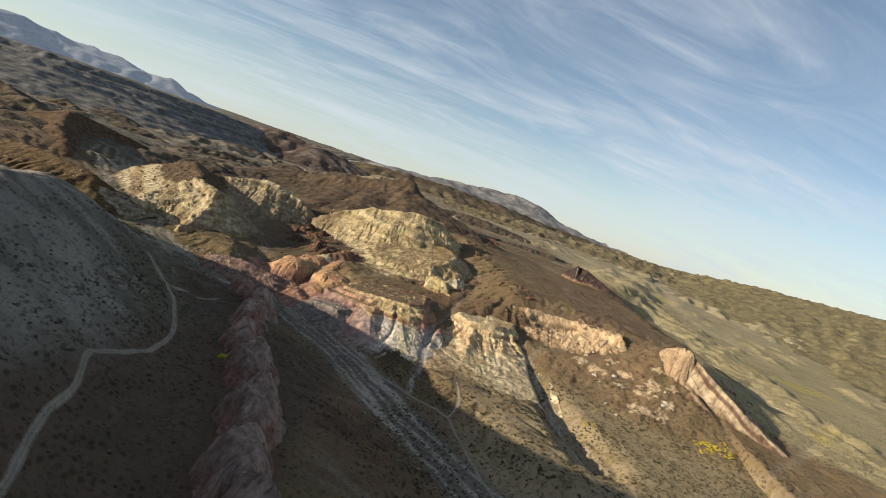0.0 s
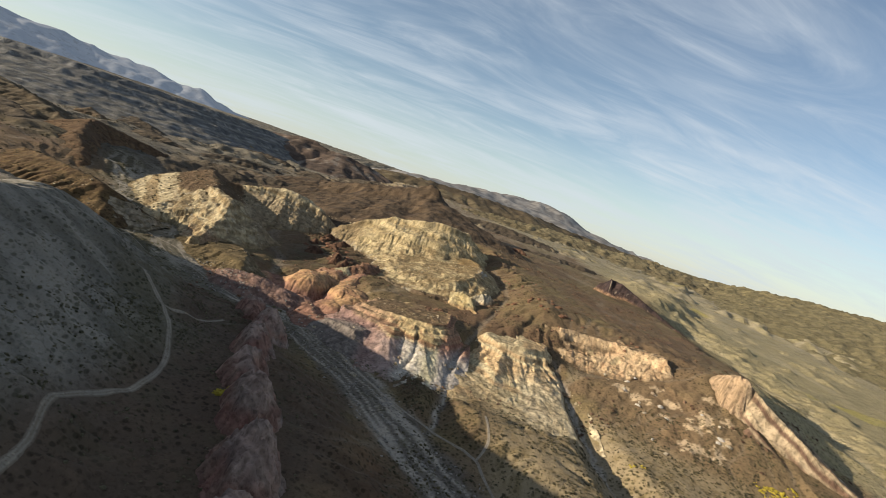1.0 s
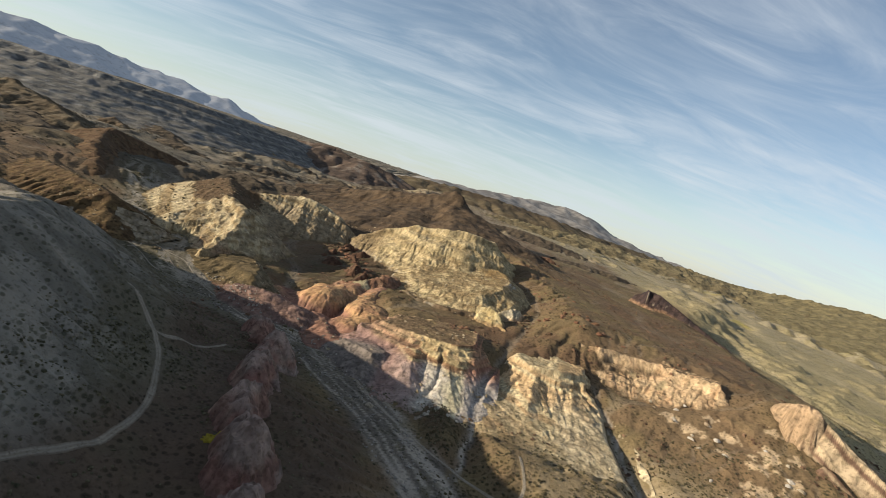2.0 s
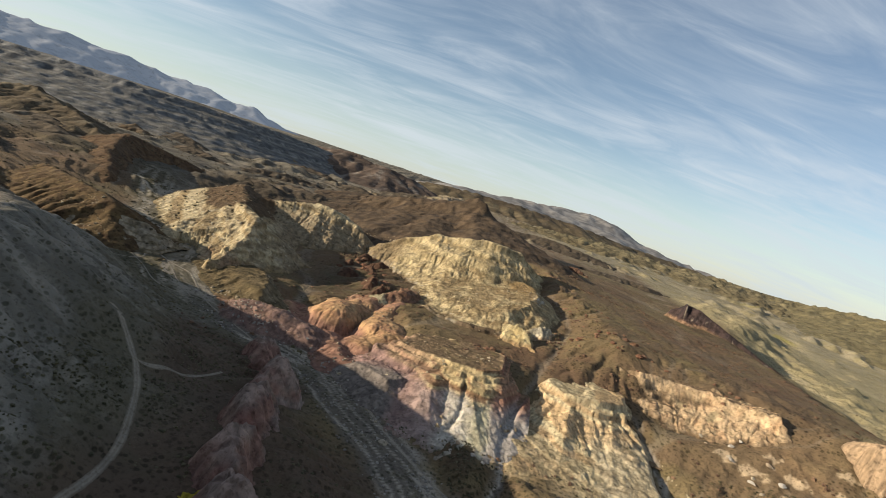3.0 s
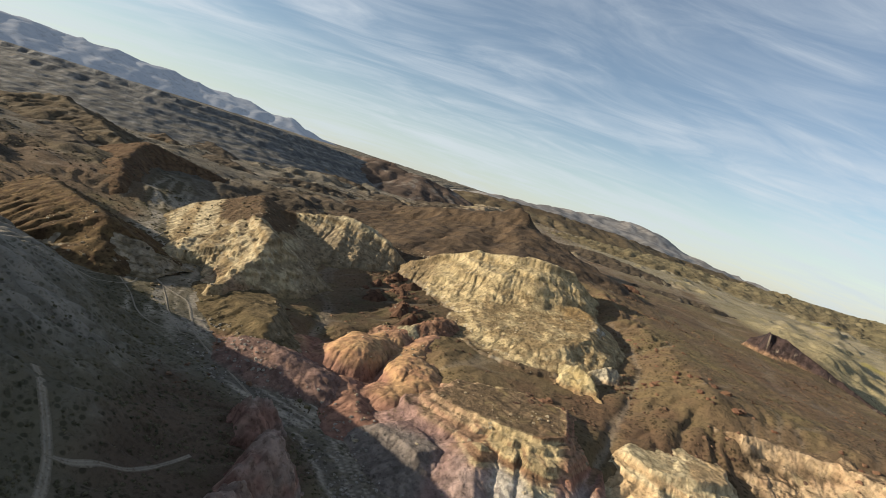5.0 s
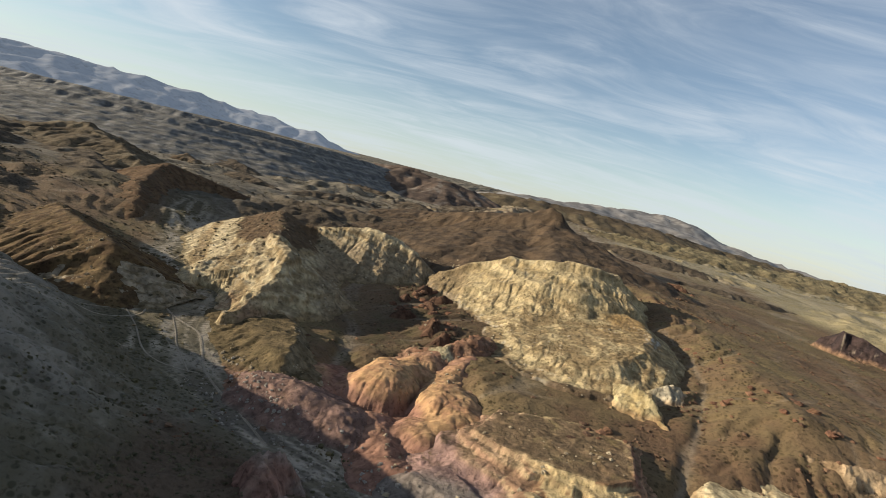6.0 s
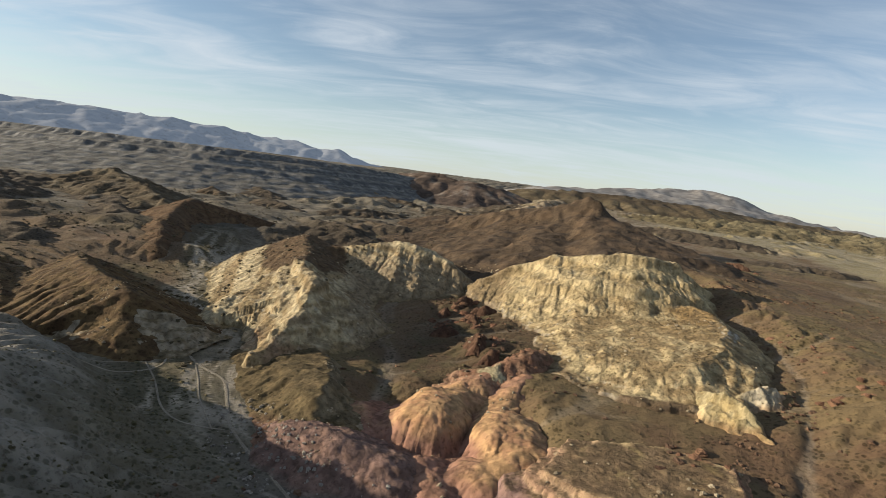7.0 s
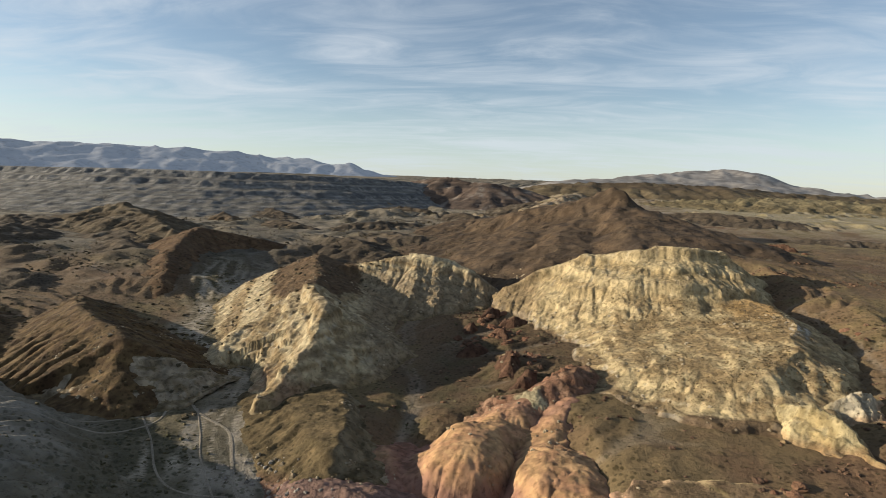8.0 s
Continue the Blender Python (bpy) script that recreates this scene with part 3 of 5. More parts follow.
    # dark scrub flats in the wide wash, with pale braided channels
    dv, sv, wv, _, _, _ = nearest(x + 5 * fbm(x, y, 25, 3, 93), y + 5 * fbm(x, y, 25, 3, 94), RIVER)
    wash_flat = step(-dv, -30, -20) * step(y, 206, 222) * step(-y, -420, -340)
    c = blend(c, blend((0.062, 0.057, 0.036), (0.105, 0.092, 0.062), step(n2 + 0.6 * n3, -0.3, 0.4)), wash_flat * 0.85)
    lines = np.minimum(np.abs(gnoise(sv * dv / 7 + 3, wv / 48, 95)), np.abs(gnoise(sv * dv / 4.5, wv / 36, 96)) + 0.03)
    c = blend(c, (0.30, 0.265, 0.215), step(-lines, -0.20, -0.08) * wash_flat * step(fbm(x, y, 16, 3, 97), -0.5, 0.1) * 0.85)
    # river gravel
    for line, wide in ((RIVER, 11.0), (CREEK, 3.2), (GULLY_A, 1.2), (GULLY_B, 1.2)):
        d, _, _, _, _, _ = nearest(x + 2.5 * n2, y + 2.5 * n2, line)
        bed = step(-d, -wide, -wide * 0.6)
        braid = nearest(x + 3.0 * fbm(x, y, 14, 3, 92), y, line)[0]
        stones = blend((0.105, 0.093, 0.08), (0.33, 0.295, 0.25), step(-np.abs(gnoise(braid / 3.4, x / 60, 87)), -0.28, -0.08))
        stones = blend(stones, (0.10, 0.088, 0.06), step(n2 + 0.8 * n3 + 0.5 * n1, 0.0, 0.6) * 0.8)
        upper = 1 - 0.8 * step(y, 206, 235)
        c = blend(c, stones, bed * 0.8 * upper)
    c = blend(c, np.asarray(c) * 1.25, step(n3, 0.1, 0.6) * 0.6)
    return c


def build_ground():
    xs = axis(-4900, (-1500, 120), (-600, 18), (-260, 4.5), (-165, 1.5), (140, 0.8), (220, 1.6), (560, 3.6), (760, 8), (1500, 18), (4900, 120))
    ys = axis(-4900, (-700, 200), (-100, 30), (40, 6), (85, 1.5), (300, 0.8), (400, 1.1), (540, 2.0), (940, 4.0), (1140, 7), (1700, 14), (4900, 70))
    x, y = np.meshgrid(xs, ys)
    h = land(x, y)
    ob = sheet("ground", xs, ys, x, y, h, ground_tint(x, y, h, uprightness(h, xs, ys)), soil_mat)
    return tagged(ob, "brown and olive desert ground with rills and scrub", "ground", kind="structure")


def outcrop(name, label, category, box, gap, shape, colour, mat=None, group="", sink=0.8, wear=3, most=0.05, detail=0.6, scale=1.0, bright=0.57, join=0.9):
    """A rock form that stands out of the ground, down to just below the ground line. shape gives its parts by name."""
    global TOP
    xs, ys = axis(box[0], (box[2], gap)), axis(box[1], (box[3], gap))
    x, y = np.meshgrid(xs, ys)
    g = land(x, y)
    parts = shape(x, y)
    if not isinstance(parts, list):
        parts = [("", parts)]
    h = parts[0][1]
    owner = np.zeros(h.shape, np.int32)
    for k, (_, p) in enumerate(parts[1:]):
        owner = np.where(p > h, k + 1, owner)
        h = smax(h, p, join)
    if detail:
        h = h + detail * (0.9 * fbm(x, y, 4.6 * scale, 4, 17, 0.6, True) + 0.5 * fbm(x, y, 1.4 * scale, 2, 18)) * (0.25 + 0.75 * step(fbm(x, y, 15 * scale, 3, 19), -0.4, 0.3))
    if wear:
        # rain wears the form together with the ground that it stands on
        both = np.maximum(h, g)
        h = h + np.clip(erode(both, gap, int(h.size * 0.13), wear, 9, life=int(26 / gap ** 0.5), most=most) - both, -2.0 * gap ** 0.5, 0.6)
    keep = h > g - sink
    h = np.maximum(h, g - 2.5)
    tint = colour(x, y, h, uprightness(h, xs, ys), h - g)
    crack = step(fbm(x, y, 4.6 * scale, 4, 23, 0.6, True), 0.36, 0.66)
    patchy = step(fbm(x, y, 3.4 * scale, 4, 24, 0.6), -0.45, 0.45)[..., None]
    tint = np.asarray(tint) * bright * (0.80 + 0.38 * patchy) * (1 - 0.30 * crack[..., None])
    # the highest surface, for what lies on it
    i0, i1 = np.searchsorted(NEAR_X, (box[0] + gap, box[2] - gap))
    j0, j1 = np.searchsorted(NEAR_Y, (box[1] + gap, box[3] - gap))
    if i1 > i0 and j1 > j0:
        bx, by = np.meshgrid(NEAR_X[i0:i1], NEAR_Y[j0:j1])
        over = sample(np.where(keep, h, -99), xs, ys, bx, by)
        TOP[j0:j1, i0:i1] = np.maximum(TOP[j0:j1, i0:i1], over)
    if len(parts) == 1:
        return tagged(sheet(name, xs, ys, x, y, h, tint, mat or rock_mat, keep), label, category, group)
    ob = new(name)
    ob.location = ((box[0] + box[2]) / 2, (box[1] + box[3]) / 2, float(g.mean()))
    for k, (part_name, _) in enumerate(parts):
        here = keep & (owner == k)
        if here.sum() < 12:
            continue
        piece = sheet(part_name, xs, ys, x, y, h, tint, mat or rock_mat, keep, owner=owner, own=k)
        piece.parent = ob
        piece.matrix_parent_inverse = Matrix.Translation(-ob.location)
    return tagged(ob, label, category, group)


build_ground()


def beds(x, y, h, thick, seed, dip_x=0.0, dip_y=0.0):
    """Layer value -1 to 1 of dipping strata."""
    return gnoise((h + dip_x * x + dip_y * y + 0.8 * fbm(x, y, 12, 2, seed)) / thick, np.full_like(h, seed * 0.37), seed)


def soil_cover(x, y, nz, lo, hi, seed):
    return step(nz + 0.10 * fbm(x, y, 7, 4, seed), lo, hi)


# ---- the big cream butte ----
def butte_shape(x, y):
    crown = [(-96, 372, 4), (-84, 371, 12), (-72, 370, 20), (-62, 370, 26), (-46, 369, 32.5), (-29, 367, 37.0), (-20, 366, 38.5), (-11, 366, 39.8), (0, 369, 39.4), (8, 373, 38.0), (14, 377, 33), (24, 383, 26), (44, 386, 13)]
    face = [(0, 0), (2.5, 0.5), (4.0, 4.2), (9, 6.4), (13, 9.4), (20, 12.6), (22, 15.4), (30, 19), (60, 34), (120, 64)]
    back = hogback(x, y, crown, [(0, 0), (4, 0.6), (30, 14), (90, 50)], face, 1.5, 6.0, 101, 3.4, 0.35)
    back = craggy(x, y, back, 6.0, 1.8, 109, 0.03, 0.0, 1.0)
    rim = [(-32, 332), (-31, 312), (-24, 294), (-6, 287), (8, 291), (17, 304), (21, 322), (19, 343), (10, 356), (-14, 356), (-30, 350)]
    bench = bluff(x, y, rim, 17.8, [(0, 0), (3, 0.6), (7, 2.8), (11, 4.0), (14, 6.4), (24, 11.0), (60, 30)], 0.17, 0.09, 2.8, 7.0, 103, 3.5, 0.5)
    foot = bluff(x, y, [(-36, 284), (-22, 276), (-8, 271), (12, 275), (25, 288), (33, 310), (36, 334), (-30, 334)], 11.5, [(0, 0), (1.2, 1.8), (4, 3.0), (5.5, 5.0), (12, 8.0), (60, 30)], 0.10, 0.06, 3.0, 4.5, 105, 3.0, 0.6)
    return [("cliff", back), ("bench", craggy(x, y, bench, 4.0, 0.9, 107, 0.05, -0.12, 0.8)), ("foot", craggy(x, y, foot, 2.5, 1.2, 108, -0.05, 0.1, 1.0))]


def butte_tint(x, y, h, nz, up):
    n, m = fbm(x, y, 10, 4, 111), fbm(x, y, 2.2, 3, 112)
    c = blend((0.60, 0.485, 0.285), (0.44, 0.33, 0.175), step(beds(x, y, h, 4.0, 113, 0.03, 0.0) + 0.3 * n, 0.0, 0.4) * 0.7)
    c = blend(c, PALE, step(m + 0.4 * n, 0.2, 0.5) * 0.35)
    # grey-brown crust in the broken bands
    c = blend(c, (0.25, 0.18, 0.10), step(0.4 * fbm(x, y, 9, 5, 116, 0.6) + 0.7 * beds(x, y, h, 3.6, 117, 0.03, 0.0), 0.2, 0.55) * 0.45)
    c = blend(c, (0.46, 0.29, 0.12), step(-np.hypot(x - 14, (y - 340) * 0.7) + 5 * n, -12, -5) * 0.85)
    # scrubby tan earth over the gentle bench
    tan = step(-y + 14 * n, -356, -330) * soil_cover(x, y, nz, 0.74, 0.9, 118) * step(n, -0.45, 0.2)
    c = blend(c, blend((0.36, 0.255, 0.135), (0.25, 0.175, 0.095), step(fbm(x, y, 1.3, 2, 119), 0.1, 0.4)), tan * 0.8)
    c = blend(c, (0.62, 0.58, 0.50), step(-h + 3 * n + 3 * m, -11.0, -8.5) * step(-nz, -0.85, -0.7) * 0.8)
    c = blend(c, (0.60, 0.56, 0.48), step(-np.hypot((x - 21) / 5, (y - 322) / 8) + 0.4 * n, -1.1, -0.8) * step(-nz, -0.93, -0.8))
    c = blend(c, (0.17, 0.115, 0.07), step(-np.hypot((x + 24) / 7, (y - 370) / 4) + 0.3 * n, -1.1, -0.8) * 0.95)
    c = blend(c, (0.15, 0.10, 0.062), step(-np.hypot((x + 6) / 13, (y - 272) / 4) + 0.5 * n, -1.1, -0.8) * 0.9)
    c = blend(c, (0.24, 0.17, 0.10), step(-x + 9 * n + 3 * m, 54, 72) * 0.75)
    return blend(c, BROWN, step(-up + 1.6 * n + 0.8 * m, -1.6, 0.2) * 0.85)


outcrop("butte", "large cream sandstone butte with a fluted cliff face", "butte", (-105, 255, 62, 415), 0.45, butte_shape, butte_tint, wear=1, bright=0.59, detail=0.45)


# ---- the cream butte with the brown summit ----
def west_butte_shape(x, y):
    west = [(0, 0), (3, 0.8), (6, 4.0), (12, 6.4), (14, 9.0), (24, 13.0), (60, 31)]
    east = [(0, 0), (2, 1.2), (10, 7.4), (24, 14.5), (60, 30)]
    a = hogback(x, y, [(-184, 364, 13), (-171, 356, 19), (-152, 332, 21), (-137, 306, 20.5), (-123, 291, 20.5), (-119, 281, 15.5), (-118, 267, 9.0), (-118, 254, 3)], east, west, 2.6, 6.0, 121, 2.5, 0.6)
    b = hogback(x, y, [(-168, 356, 21), (-150, 362, 22), (-136, 368, 25), (-120, 372, 28), (-106, 374, 25), (-92, 374, 19), (-78, 380, 9)], [(0, 0), (5, 1.0), (60, 28)], [(0, 0), (3, 0.8), (5, 4.2), (14, 9.5), (60, 34)], 2.6, 6.5, 123, 2.5, 0.6)
    c = crest(x, y, [(-171, 352, 17), (-163, 318, 12), (-157, 292, 7), (-152, 272, 3)], 0.5, 0.5, 2.0, 2.2, 6, 125, 2.5, 0.7, 1.0, 1.2)
    a = smax(a, c, 3.0)
    top = crest(x, y, [(-173, 362, 25.5), (-166, 350, 24.5), (-152, 332, 21.5)], 0.46, 0.46, 2.0, 0.6, 9, 135, 1.5, 0.25)
    return [("ridge", craggy(x, y, a, 4.2, 2.2, 127, 0.16, -0.06, 1.5)), ("shoulder", craggy(x, y, b, 4.5, 1.6, 128, 0.06, 0.06, 1.3)), ("summit", top)]


def west_butte_tint(x, y, h, nz, up):
    n, m = fbm(x, y, 9, 4, 131), fbm(x, y, 2.2, 3, 132)
    c = blend((0.60, 0.50, 0.32), (0.38, 0.285, 0.16), step(beds(x, y, h, 2.4, 133, 0.16, -0.06), 0.0, 0.35))
    c = blend(c, PALE, step(m + 0.5 * n, 0.2, 0.6) * 0.7)
    c = blend(c, (0.24, 0.17, 0.10), step(0.5 * fbm(x, y, 5, 4, 134, 0.6) + 0.8 * beds(x, y, h, 2.0, 136, 0.16, -0.06), 0.15, 0.5) * 0.55)
    c = blend(c, (0.44, 0.27, 0.17), step(-y, -276, -262) * step(n, -0.2, 0.4) * 0.7)
    # east face below the shoulder: a greyer tint paints in its shade
    c = blend(c, (0.30, 0.235, 0.16), step(x + 0.6 * (y - 300), -118, -106) * step(-h + 3 * n, -24, -17) * 0.7)
    d = nearest(x, y, [(-173, 362), (-166, 350), (-154, 334)])[0]
    cap = step(-d + 4 * n + 1.5 * m, -21, -18) * step(h, 8, 11)
    cap = np.maximum(cap, step(y - 0.35 * (x + 120) + 3 * n, 377, 380))
    c = blend(c, (0.145, 0.095, 0.057), cap * 0.95)
    return blend(c, OLIVE, step(-up, -1.3, 0.2) * 0.8)


outcrop("butte", "cream sandstone butte with a brown earth summit", "butte", (-205, 245, -66, 405), 0.45, west_butte_shape, west_butte_tint, wear=1, join=2.0, bright=0.62)


# ---- orange clay domes ----
def clay_dome(lobes, neck, skirt, seed):
    def shape(x, y):
        wx = x + 3.0 * fbm(x, y, 15, 3, seed) + 0.9 * fbm(x, y, 5, 3, seed + 2)
        wy = y + 3.0 * fbm(x, y, 15, 3, seed + 1) + 0.9 * fbm(x, y, 5, 3, seed + 3)
        crumble = 0.3 * fbm(x, y, 4.5, 5, seed + 9) + 0.5 * fbm(x, y, 9, 4, seed + 10, 0.5, True) * step(fbm(x, y, 14, 2, seed + 8), -0.2, 0.4)
        parts = []
        for name, ox, oy, r1, r2, turn, top in lobes:
            c, s = math.cos(radians(turn)), math.sin(radians(turn))
            r = np.hypot(((wx - ox) * c + (wy - oy) * s) / r1, (-(wx - ox) * s + (wy - oy) * c) / r2)
            parts.append((name, top - np.interp(r, [0, 0.3, 0.55, 0.75, 0.95, 1.2, 1.6, 3.0], [0, 0.5, 1.8, 4.2, 8.2, 11.5, 14.0, 24]) + crumble))
        saddle = crest(x, y, neck, 0.5, 0.55, 3.0, 2.0, 5, seed + 14, 2.0, 0.5)
        return parts + [("neck", saddle), ("skirt", crest(x, y, skirt, 0.45, 0.45, 3.0, 3.2, 5, seed + 15, 2.0, 0.5))]

    def tint(x, y, h, nz, up):
        n, m = fbm(x, y, 7, 4, seed + 11), fbm(x, y, 2.0, 3, seed + 14)
        c = blend((0.64, 0.405, 0.215), (0.55, 0.315, 0.18), step(n + 0.6 * m, -0.2, 0.5))
        c = blend(c, (0.42, 0.235, 0.15), step(beds(x, y, h, 1.2, seed + 12, 0.06), 0.1, 0.45) * 0.45)
        c = blend(c, (0.35, 0.19, 0.15), step(-h + 1.8 * n, -2.8, 0.8) * 0.85)
        c = blend(c, (0.40, 0.22, 0.16), step(y + 4 * n, 262, 270) * 0.7)
        return blend(c, MAUVE, step(-up, -0.9, 0.0) * 0.5)
    return shape, tint


for cx, cy, lobes, neck, skirt, seed in (
        (-62, 252, (("dome", -59.5, 251, 12.5, 16, -15, 6.2), ("lobe", -54.5, 260, 10, 9, 10, 4.6), ("lobe", -67.5, 246, 8, 12, 0, 1.5)),
         [(-60, 258, 3.5), (-54, 268, 5.5), (-50, 276, 7)], [(-78, 246, 0.8), (-72, 234, -0.8), (-62, 226, -2.5)], 141),
        (-41, 244, (("dome", -39.5, 248, 13, 15, 10, 5.6), ("lobe", -33.5, 240, 12, 14, -10, 4.4), ("lobe", -41.5, 232, 11, 13, 0, 1.8), ("lobe", -29.5, 256, 12, 9, 20, 4.8)),
         [(-44, 256, 3.5), (-42, 266, 5.5), (-40, 276, 7.5)], [(-54, 230, 0.0), (-46, 217, -1.5), (-34, 211, -2.0), (-24, 214, -1.0)], 151)):
    s, t = clay_dome(lobes, neck, skirt, seed)
    outcrop("clay_dome", "rounded orange clay dome with fluted flanks", "rock dome", (cx - 30, cy - 42, cx + 30, cy + 36), 0.35, s, t, smooth_mat, "orange clay domes", join=2.2, wear=3, most=0.045, detail=0.3, bright=0.53)


# red and pink rubble knoll behind the domes
def knoll_shape(x, y):
    h = crest(x, y, [(-58, 276, 5), (-49, 276, 8), (-42, 284, 11), (-38, 292, 11)], 0.6, 0.75, 1.5, 2.6, 4.5, 161, 1.5, 1.2)
    return craggy(x, y, h, 2.0, 1.2, 165, 0.1, 0.1, 1.3)


def knoll_tint(x, y, h, nz, up):
    n = fbm(x, y, 5, 4, 162)
    c = blend((0.30, 0.165, 0.11), (0.40, 0.25, 0.17), step(n, -0.2, 0.4))
    c = blend(c, (0.60, 0.53, 0.34), step(-np.hypot(x + 50, (y - 273) * 0.8) + 3 * n, -5.5, -3.5) * 0.9)
    return blend(c, RUST, soil_cover(x, y, nz, 0.88, 0.97, 164) * 0.7)


outcrop("rock_knoll", "red rubble knoll with white patches behind the domes", "rock outcrop", (-75, 258, -22, 308), 0.4, knoll_shape, knoll_tint)


# ---- yellow knob above the gully ----
def knob_shape(x, y):
    h = crest(x, y, [(-12, 283, 7.5), (-2, 281, 11), (6, 280, 12.5), (13, 276, 15.2), (18, 268, 11.5), (22, 258, 7), (25, 250, 4)], 0.8, 0.9, 1.5, 2.6, 4.5, 171, 1.5, 1.0, 1.5, 1.8)
    side = crest(x, y, [(17, 282, 12), (25, 286, 16), (34, 291, 12), (42, 296, 8)], 0.7, 0.9, 1.2, 2.2, 4.5, 172, 1.5, 0.8, 1.2, 1.8)
    return [("knob", craggy(x, y, h, 2.6, 2.4, 175, 0.1, 0, 3.2)), ("shoulder", craggy(x, y, side, 2.0, 1.2, 176, 0.1, 0, 1.0))]


def knob_tint(x, y, h, nz, up):
    n = fbm(x, y, 5, 4, 173)
    c = blend((0.55, 0.46, 0.27), (0.42, 0.33, 0.17), step(n + 0.6 * fbm(x, y, 1.8, 3, 177), -0.2, 0.3))
    c = blend(c, (0.54, 0.49, 0.40), step(x + 4 * n, 17, 22) * step(y, 274, 282) * 0.7)
    c = blend(c, (0.36, 0.22, 0.12), step(-up, -2.2, -0.3) * 0.7)
    return blend(c, TAN, soil_cover(x, y, nz, 0.86, 0.96, 174) * 0.5)


outcrop("sandstone_tor", "pale yellow sandstone knob with deep flutes", "rock outcrop", (-18, 244, 46, 304), 0.35, knob_shape, knob_tint, bright=0.70, detail=1.5, wear=1)


# ---- the white and pink ledges above the riverbed ----
LEDGE_RIM = [(-30, 230), (-20, 224), (-8, 220), (2, 219), (8, 225), (9, 244), (-4, 250), (-25, 246)]


def beside_gullies(x, y, h):
    """Lets the two gullies run free between the rock fans."""
    for line in (GULLY_A, GULLY_B):
        d, _, _, (z,), _, _ = nearest(x + 1.2 * fbm(x, y, 12, 3, 76), y + 1.2 * fbm(x, y, 12, 3, 77), line)
        h = smin(h, z - 0.8 + 1.15 * np.maximum(d - 1.0, 0), 1.0)
    return h


def ledge_shape(x, y):
    steps = [(0, 0), (0.5, 1.2), (3.2, 1.7), (3.8, 3.0), (7.5, 3.6), (8.3, 5.2), (12, 6.8), (22, 10.4), (36, 14.0), (60, 22)]
    a = bluff(x, y, LEDGE_RIM, 7.9, steps, 0.10, 0.0, 3.0, 5.0, 181, 1.2, 0.25)
    nose = hogback(x, y, [(0, 217, 5.0), (2, 205, 2.4), (5, 196, -1.6), (8, 186, -5.5)], [(0, 0), (2, 0.8), (30, 16)], [(0, 0), (2, 0.8), (30, 26)], 1.8, 3.5, 189, 1.4, 0.3)
    rib = hogback(x, y, [(-12, 212, 5.0), (-11, 202, 1.0), (-9, 192, -2.6), (-6, 182, -6)], [(0, 0), (3, 0.8), (30, 13)], [(0, 0), (3, 0.8), (30, 13)], 1.8, 3.5, 190, 1.4, 0.3)
    b = mesa(x, y, [(-38, 212), (-26, 205), (-21, 210), (-32, 219)], 0.8, 0.06, 0.0, 1.0, 1.0, 0.5, 0.8, 5, 183, 1.0, 0.3)
    return [("ledge", beside_gullies(x, y, craggy(x, y, a, 1.5, 0.6, 187, 0.02, 0.0, 0.5))), ("spur", beside_gullies(x, y, nose)), ("spur", rib), ("slab", b)]


def ledge_tint(x, y, h, nz, up):
    n, m = fbm(x, y, 6, 4, 184), fbm(x, y, 1.8, 3, 188)
    c = blend((0.64, 0.50, 0.28), (0.33, 0.20, 0.115), step(beds(x, y, h, 0.8, 185, 0.02), 0.1, 0.3))
    c = blend(c, (0.42, 0.27, 0.19), step(-x + 5 * n, 10, 22) * 0.7)
    low = step(-h + 0.8 * n, -3.6, -1.6)
    fan = blend((0.33, 0.215, 0.19), (0.40, 0.30, 0.27), step(x + 4 * n, -22, -12))
    fan = blend(fan, (0.57, 0.52, 0.45), step(x + 4 * n + 2 * m, -10, -4))
    fan = blend(fan, (0.58, 0.53, 0.36), step(x + 3 * n, -1, 3) * 0.8)
    fan = blend(fan, (0.43, 0.39, 0.36), step(x + 2 * n, 6, 9))
    c = blend(c, fan, low)
    c = blend(c, (0.40, 0.20, 0.15), step(x + n, 6, 9) * step(h, 0, 3) * 0.7)
    c = blend(c, (0.22, 0.165, 0.10), step(-h + 1.5 * n, 2.5, 5.0) * step(-y, -190, -182) * 0.6)
    rim = within(x + 1.6 * fbm(x, y, 16, 3, 201), y + 1.6 * fbm(x, y, 16, 3, 211), LEDGE_RIM)[0]
    c = blend(c, blend((0.165, 0.115, 0.07), (0.15, 0.12, 0.06), step(n, -0.2, 0.4)), step(-rim + 0.8 * n, 0.6, 2.0) * 0.9)
    c = blend(c, ASH, step(-x, 19, 24) * step(-y, -217, -210) * 0.8)
    return blend(c, BROWN, np.maximum(step(-up, -0.3, 0.3) * 0.6, soil_cover(x, y, nz, 0.94, 0.99, 186) * step(y, 217, 222)) * 0.8)


outcrop("rock_ledge", "layered cream and pink ledges over white clay gullies", "rock outcrop", (-50, 172, 20, 250), 0.33, ledge_shape, ledge_tint, bright=0.70, wear=1, detail=0.3)


